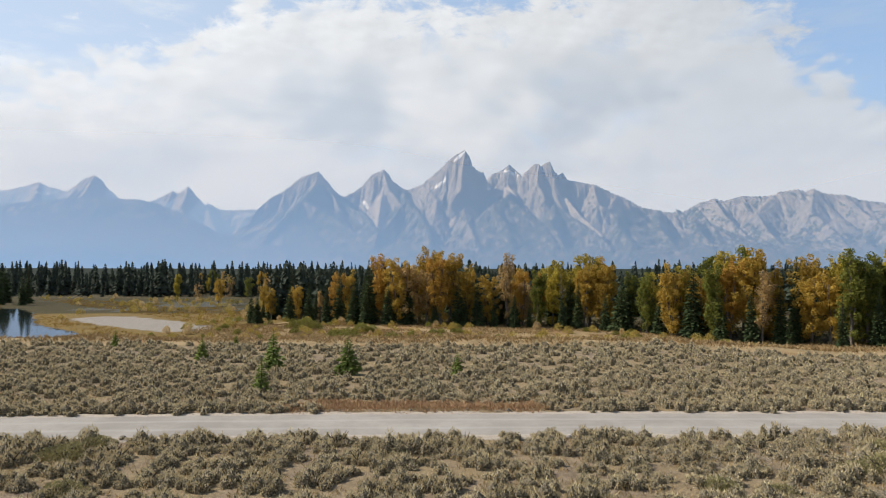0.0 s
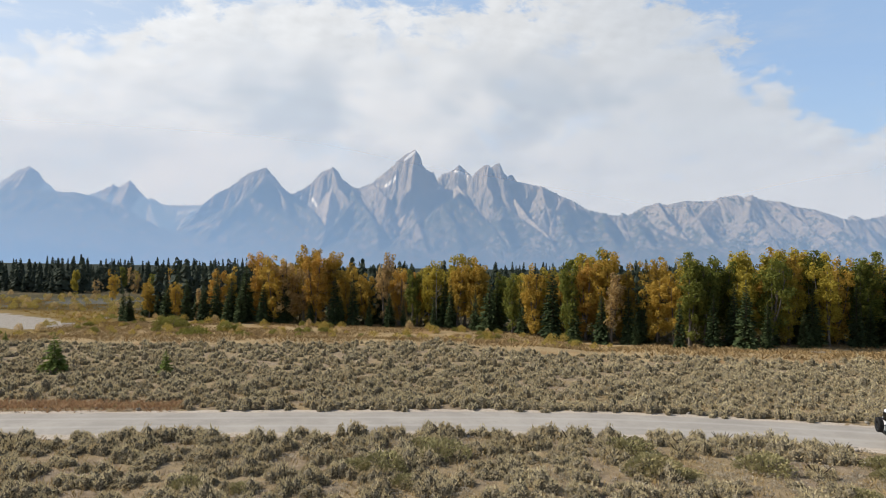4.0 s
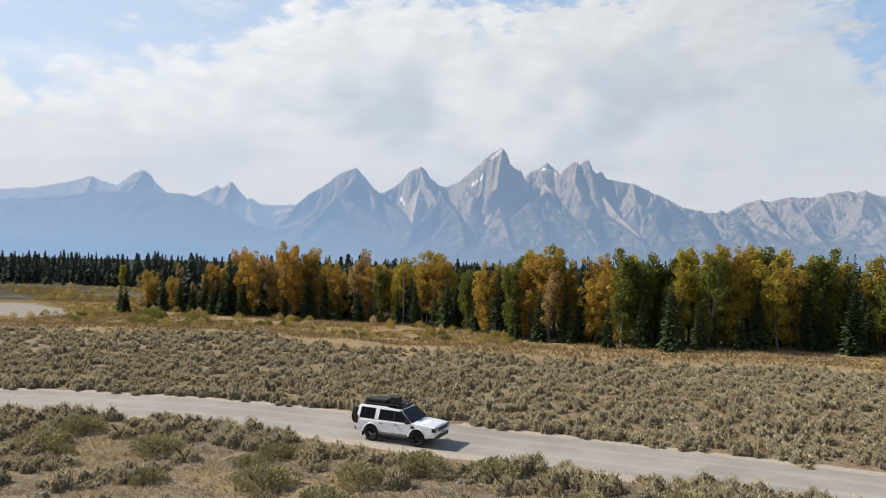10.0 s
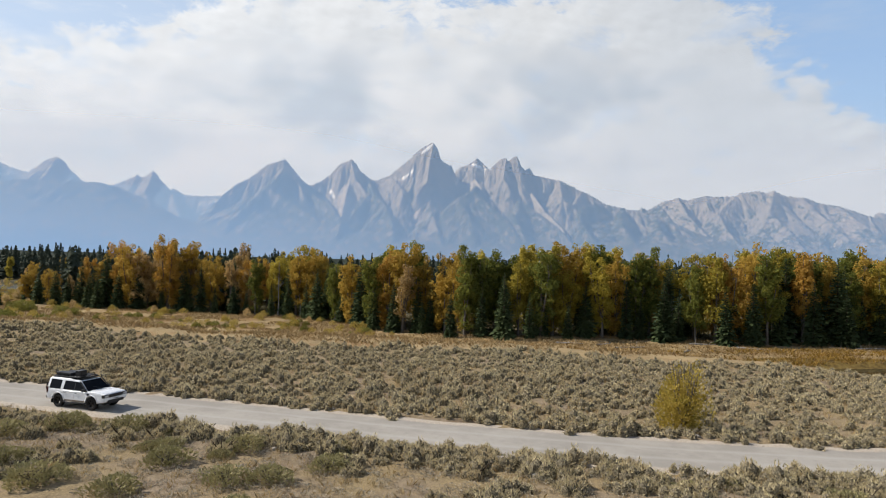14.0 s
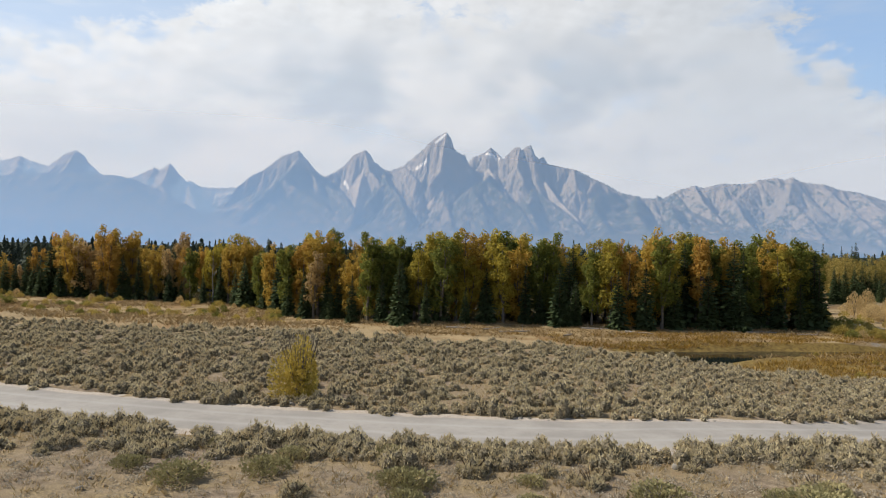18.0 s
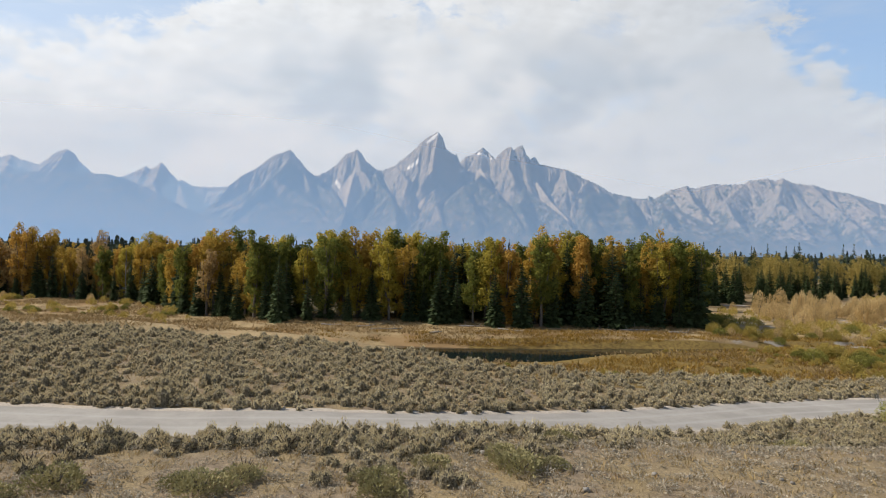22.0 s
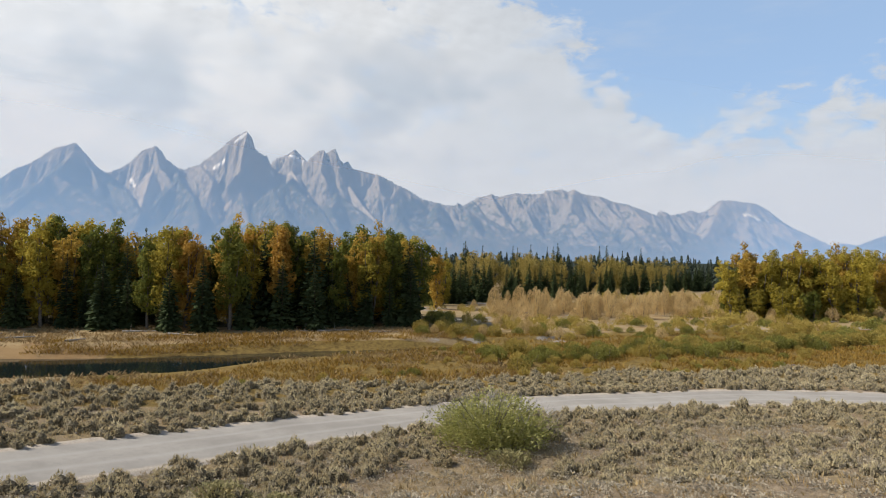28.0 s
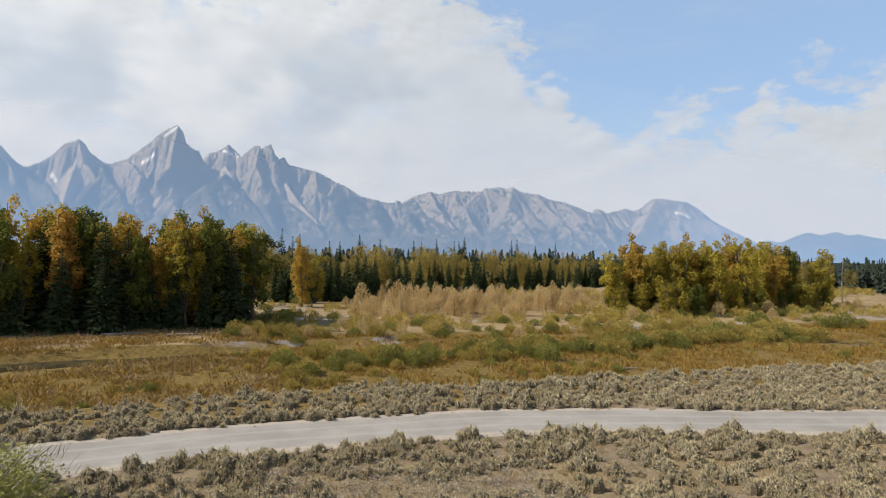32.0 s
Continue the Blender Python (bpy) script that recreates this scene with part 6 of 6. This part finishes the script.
def north_woods():
    """Cottonwoods and spruces beyond the thicket, and the two groves on the flat."""
    r = np.random.default_rng(31)
    by = lambda k: [p for n, p in COTTON if n == k]
    far = []
    for i in range(125):
        u = r.random()
        far.append((172 + 190 * u, 190 + 108 * u + r.uniform(0, 40), r.uniform(11, 18)))
    for i in range(130):
        u = r.random()
        set_tree(SPRUCE[r.integers(5)], place(None, 172 + 190 * u, 181 + 108 * u + r.uniform(-6, 9), r.uniform(0, 6), r.uniform(0.38, 0.85)))
    for i in range(24):
        u = r.random()
        set_tree(SPRUCE[r.integers(5)], place(None, 172 + 190 * u, 222 + 108 * u + r.uniform(0, 20), r.uniform(0, 6), r.uniform(1.05, 1.4)))
    set_tree(by("gold")[0], place(None, 187, 174, 2.0, 0.95))
    set_tree(by("yellowgreen")[1], place(None, 193, 188, 4.0, 0.8))
    for cx, cy, n, rad in ((264, 143, 8, 6), (274, 141, 11, 9), (287, 147, 9, 9), (313, 147, 9, 8), (330, 160, 5, 10)):
        for i in range(n):
            k = ("yellowgreen", "gold", "yellowgreen", "gold", "yellowgreen", "green")[r.integers(6)]
            s = r.uniform(0.78, 1.24)
            full = by(k)[LOW_BARE[k]]
            set_tree(full, place(None, cx + r.uniform(-rad, rad) * 1.4, cy + r.uniform(-rad * 0.5, rad), r.uniform(0, 6), s * r.uniform(0.9, 1.1), s, 1.0 * s))
        for i in range(3):
            set_tree(SPRUCE[r.integers(5)], place(None, cx + r.uniform(-rad, rad), cy + rad * r.uniform(0.2, 1.0), r.uniform(0, 6), r.uniform(0.5, 0.85)))
        # Saplings round the foot of each group.
        for i in range(n):
            q = r.uniform(0.28, 0.5)
            k = "yellowgreen" if r.random() < 0.7 else "green"
            set_tree(by(k)[LOW_BARE[k]], place(None, cx + r.uniform(-rad, rad) * 1.6, cy - rad * r.uniform(0.3, 0.9), r.uniform(0, 6), q * 1.25, q, 0.6 * q))
    # The dense dark end of the grove, and single trees past the flat.
    for i in range(34):
        x, y = r.uniform(140, 171), r.uniform(121, 150)
        if r.random() < 0.5:
            set_tree(SPRUCE[r.integers(5)], place(None, x, y, r.uniform(0, 6), r.uniform(0.6, 1.1)))
        else:
            set_tree(by("green" if r.random() < 0.7 else "yellowgreen")[r.integers(3)], place(None, x, y, r.uniform(0, 6), r.uniform(0.9, 1.1)))
    for i in range(44):
        x = r.uniform(335, 470)
        far.append((x, 190 + (x - 335) * 0.35 + r.uniform(0, 50), r.uniform(10, 16)))
    x, y, h = np.array(far).T
    crowns = [cottonwood_meshes(640 + i, 18.0, 0.18 + 0.02 * i, 46, 40, 0.05)[1][0] / 18.0 for i in range(4)]
    v, t = scatter(crowns, x, y, height(x, y) - 0.4, h * r.uniform(0.95, 1.25, len(h)), h, r)
    stuff("far_cottonwood_woods", v, t, M["farleaf"], "distant yellow and tan cottonwoods behind a row of spruces", "woods")
    # Sparse trees south of the grove and by the river.
    for i in range(14):
        x = r.uniform(-150, -62)
        y = 235 + r.uniform(0, 95) + max(0, (-62 - x)) * 0.9
        k = ("tan", "gold", "yellowgreen", "green")[r.integers(4)]
        set_tree(by(k)[r.integers(3)], place(None, x, y, r.uniform(0, 6), r.uniform(0.5, 0.85)))
    for x, y, s in ((-173, 280, 1.0), (-168, 268, 0.85), (-180, 272, 1.1), (-186, 285, 1.0), (-52, 182, 0.62), (-50, 181, 0.5)):
        set_tree(SPRUCE[r.integers(5)], place(None, x, y, r.uniform(0, 6), s))


north_woods()


def dead_tree(x, y, h, seed):
    r = np.random.default_rng(seed)
    z = np.linspace(0, h, 6)
    ob = new("dead_tree")
    stem = np.c_[r.normal(0, 0.1, 6), r.normal(0, 0.1, 6), z]
    part("trunk", mesh_of("trunk", *tube(stem, np.interp(z, [0, h], [0.22, 0.03]), 6), M["deadwood"]), None, ob)
    for i in range(12):
        zz = h * r.uniform(0.3, 0.95)
        a = r.uniform(0, 6.28)
        L = r.uniform(0.8, 2.4)
        d = np.array([math.cos(a), math.sin(a), 0.8]) * L
        b = np.array([0, 0, zz])
        part("branch", mesh_of("branch", *tube([b, b + d * 0.5 + r.normal(0, 0.1, 3), b + d], [0.06, 0.035, 0.01], 4), M["deadwood"]), None, ob)
    tagged(ob, "bare bleached dead tree standing on the flat", "tree")
    ob.matrix_basis = place(None, x, y, 0, 1)


for a in ((352, 158, 15, 1), (298, 145, 15, 2), (70, 139, 13, 3), (104, 131, 13, 4), (118, 124, 8, 5), (36, 168, 15, 6), (30, 170, 14, 7)):
    dead_tree(*a)


def logs():
    r = np.random.default_rng(41)
    for x, y, L, a in ((152, 114, 6, 0.1), (147, 115, 4, 2.9), (128, 111, 5, -0.5), (105, 109, 6, 0.3), (121, 116, 5, 0.0), (160, 112, 5, 0.05), (95, 113, 5, -0.2),
                       (101, 112, 4, 0.6), (209, 74, 3, 0.2), (114, 106, 3.5, 0.9)):
        ob = new("driftwood_log")
        pts = np.c_[np.linspace(-L / 2, L / 2, 5), r.normal(0, 0.12, 5), 0.16 + np.abs(r.normal(0, 0.05, 5))]
        part("stem", mesh_of("stem", *tube(pts, np.linspace(0.2, 0.08, 5), 6), M["deadwood"]), None, ob)
        for k in range(3):
            b = pts[1 + k]
            part("branch", mesh_of("branch", *tube([b, b + r.normal(0, 0.4, 3) + np.array([0, 0, 0.6])], [0.05, 0.015], 4), M["deadwood"]), None, ob)
        tagged(ob, "bleached grey driftwood log lying on the bank", "log", "driftwood")
        ob.matrix_basis = place(None, x, y, a, 1, None, 0.05)


logs()


# ---- ground cover ----
def blade_tuft(seed, n, wide, lo, hi):
    r = np.random.default_rng(seed)
    a = r.uniform(0, math.tau, n)
    q = np.sqrt(r.random(n)) * wide
    c = np.c_[q * np.cos(a), q * np.sin(a), np.zeros(n)]
    d = np.c_[np.cos(a) * 0.45, np.sin(a) * 0.45, np.ones(n)] + r.normal(0, 0.2, (n, 3))
    L = r.uniform(lo, hi, n)
    return leaves(c, d, L, L * 0.07, r)


def ground_cover():
    r = np.random.default_rng(51)
    tuft = [blade_tuft(700 + i, 10, 0.22, 0.12, 0.30) for i in range(4)]
    # Dry grass between the sagebrush near the road.
    x, y = jitter_grid(-60, 225, 7, 50, 0.72, r)
    g = road_gap(x, y)
    keep = (np.abs(g) > 3.1) & in_sight(x, y) & (fbm(x / 3 + 7, y / 3) > 0.33) & (y < edge(x) - 1) & (y > near_limit(x))
    x, y = x[keep], y[keep]
    s = r.uniform(0.6, 1.5, len(x))
    v, t = scatter(tuft, x, y, height(x, y) - 0.03, s * 1.2, s, r)
    stuff("dry_grass", v, t, M["grass"], "short dry straw-coloured grass tufts between sagebrush", "grass")
    # Rusty grass along the far side of the road in the south.
    x, y = jitter_grid(-10.5, 6.5, 41, 49, 0.27, r)
    g = road_gap(x, y)
    keep = (g > 2.9) & (g < 4.6 + 3.0 * fbm(x / 2.5, y / 2.5))
    x, y = x[keep], y[keep]
    s = r.uniform(0.8, 1.7, len(x))
    v, t = scatter(tuft, x, y, height(x, y) - 0.03, s * 1.2, s, r)
    stuff("rusty_grass", v, t, M["rustgrass"], "rust-brown dry grass beside the gravel road", "grass")
    # Small low scrub on the open slope.
    low = [shrub_mesh(720 + i, 58, 0.6, 0.55, 0.12, 0.25, 0.9) for i in range(4)]
    x, y = jitter_grid(10, 175, 6, 40, 0.62, r)
    g = road_gap(x, y)
    keep = (g < -3.6) & (y > near_limit(x)) & (r.random(len(x)) < 0.75)
    x, y = x[keep], y[keep]
    s = r.uniform(0.22, 0.62, len(x)) * np.interp(x, [90, 115], [1.0, 1.3])
    v, t = scatter(low, x, y, height(x, y) - 0.03, s, s * 0.75, r)
    stuff("low_scrub", v, t, M["scrub"], "low grey-brown scrub on bare soil", "scrub", tris)
    # Rabbitbrush, greener mounds before the road.
    rb = [shrub_proto("rabbitbrush", "greensage", "olive-green rabbitbrush mound among sagebrush", "shrub", "rabbitbrush", 740 + i, 1100, 0.6, 0.62, 0.06, 0.13, 1.3) for i in range(3)]
    x, y = jitter_grid(-40, 170, 8, 40, 3.2, r)
    g = road_gap(x, y)
    keep = (g < -4.2) & (g > -13) & (y > near_limit(x)) & (fbm(x / 9 + 30, y / 9) > 0.55)
    x, y = x[keep], y[keep]
    for px, py in zip(x, y):
        s = r.uniform(0.9, 1.9)
        set_tree(rb[r.integers(3)], place(None, px, py, r.uniform(0, 6.28), s, s * 0.75, 0.05))
    # Sedge on the marsh and the river's point; straw on the flats.
    sedge = [blade_tuft(760 + i, 14, 0.6, 0.32, 0.66) for i in range(4)]
    x, y = jitter_grid(112, 310, 56, 112, 1.05, r)
    keep = (y > edge(x) + 6) & (slough(x, y) < 0.05) & (slough(x, y + 5) < 0.5) & (fbm(x / 4, y / 4) > 0.40 + 0.35 * step(132, 112, x))
    xa, ya = x[keep], y[keep]
    x, y = jitter_grid(84, 175, 94, 106, 0.9, r)
    keep = (slough(x, y) < 0.1) & (fbm(x / 4 + 5, y / 4) > 0.5)
    xb, yb = x[keep], y[keep]
    x, y = jitter_grid(-230, -45, 130, 310, 2.0, r)
    keep = (x > left_bank(y) + 1) & (x < left_bank(y) + 78) & (x < -50 + 0.1 * (200 - y)) & (fbm(x / 6, y / 6) > 0.35) & (np.abs(x + 83 + 0.95 * (y - 184)) > 15) & (np.hypot((x + 97) / 17, (y - 272) / 20) > 1)
    xc, yc = x[keep], y[keep]
    x, y = np.concatenate([xa, xb, xc]), np.concatenate([ya, yb, yc])
    s = r.uniform(0.7, 1.4, len(x))
    v, t = scatter(sedge, x, y, height(x, y) - 0.05, s * 1.2, s * 0.9, r)
    stuff("sedge", v, t, M["marshgrass"], "golden-brown sedge on the wet river flat", "grass")
    x, y = jitter_grid(-60, 170, 60, 180, 1.15, r)
    keep = (y > edge(x) - 3) & (y < grove_front(x) + 3) & (slough(x, y) < 0.1) & (fbm(x / 6 + 2, y / 6) > 0.40)
    x, y = x[keep], y[keep]
    s = r.uniform(0.7, 1.4, len(x))
    v, t = scatter(sedge, x, y, height(x, y) - 0.05, s * 1.7, s * 0.75, r)
    stuff("meadow_grass", v, t, M["meadow"], "straw-coloured meadow grass before the grove", "grass")
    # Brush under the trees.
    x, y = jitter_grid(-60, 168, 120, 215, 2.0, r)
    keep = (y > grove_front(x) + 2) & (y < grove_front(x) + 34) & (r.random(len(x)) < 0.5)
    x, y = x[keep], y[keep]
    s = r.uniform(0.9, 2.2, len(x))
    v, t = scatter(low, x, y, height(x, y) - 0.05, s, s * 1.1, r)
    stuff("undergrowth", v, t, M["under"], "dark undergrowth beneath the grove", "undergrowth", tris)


ground_cover()


def stones():
    """Pale stones along the road's edge and on bare patches."""
    r = np.random.default_rng(61)
    cube = np.array([(x, y, z) for z in (-1, 1) for x, y in ((-1, -1), (1, -1), (1, 1), (-1, 1))], float) * np.array([0.5, 0.5, 0.35])
    f = np.array([(0, 3, 2, 1), (4, 5, 6, 7), (0, 1, 5, 4), (1, 2, 6, 5), (2, 3, 7, 6), (3, 0, 4, 7)])
    i = r.integers(60, len(ROAD) - 80, 900)
    off = np.where(r.random(900) < 0.6, r.normal(3.0, 0.25, 900), -r.normal(3.0, 0.3, 900))
    p = ROAD[i] + ROAD_N[i] * off[:, None]
    q = np.c_[r.uniform(15, 150, 350), r.uniform(9, 32, 350)]
    q = q[road_gap(q[:, 0], q[:, 1]) < -4]
    p = np.concatenate([p, q])
    s = r.gamma(2.0, 0.035, len(p)) + 0.04
    v = cube[None] * s[:, None, None] * r.uniform(0.6, 1.35, (len(p), 8, 1))
    a = r.uniform(0, 6.28, len(p))
    ca, sa = np.cos(a)[:, None], np.sin(a)[:, None]
    v = np.stack([v[..., 0] * ca - v[..., 1] * sa + p[:, :1], v[..., 0] * sa + v[..., 1] * ca + p[:, 1:], v[..., 2] + height(p[:, 0], p[:, 1])[:, None] + 0.05], -1)
    faces = (f[None] + 8 * np.arange(len(p))[:, None, None]).reshape(-1, 4)
    tagged(new("stones", mesh_of("stones", v.reshape(-1, 3), faces, M["stone"])), "pale loose stones along the gravel road", "stones", kind="stuff")


stones()


def near_sage():
    """Sagebrush that stands free on the slope before the road, bush by bush."""
    r = np.random.default_rng(71)
    protos = []
    for i in range(4):
        inner, v = bush_mesh(60 + i, 1300, 0.06, 0.115, 9, 0.17)
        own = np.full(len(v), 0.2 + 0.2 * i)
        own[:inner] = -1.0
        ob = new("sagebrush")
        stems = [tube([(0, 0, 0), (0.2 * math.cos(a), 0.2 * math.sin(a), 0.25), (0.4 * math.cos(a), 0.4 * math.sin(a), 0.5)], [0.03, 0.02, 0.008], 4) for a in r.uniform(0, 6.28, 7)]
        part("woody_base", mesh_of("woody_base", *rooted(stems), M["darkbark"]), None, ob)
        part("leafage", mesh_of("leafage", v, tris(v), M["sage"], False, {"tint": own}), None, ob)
        tagged(ob, "rounded grey-green sagebrush with woody base", "shrub", "sagebrush")
        protos.append(ob)
    n = 0
    while n < 220:
        i = r.integers(60, len(ROAD) - 110)
        p = ROAD[i] - ROAD_N[i] * (3.4 + r.gamma(2.0, 1.6))
        if math.hypot(p[0] - 152.2, p[1] - 37.0) < 3.2 or (42.5 < p[0] < 52.5 and road_gap(p[0], p[1])[0] > -4.4):
            continue
        s = r.uniform(0.75, 1.45)
        set_tree(protos[r.integers(4)], place(None, p[0], p[1], r.uniform(0, 6.28), s, s * r.uniform(0.85, 1.1), 0.05))
        n += 1


near_sage()
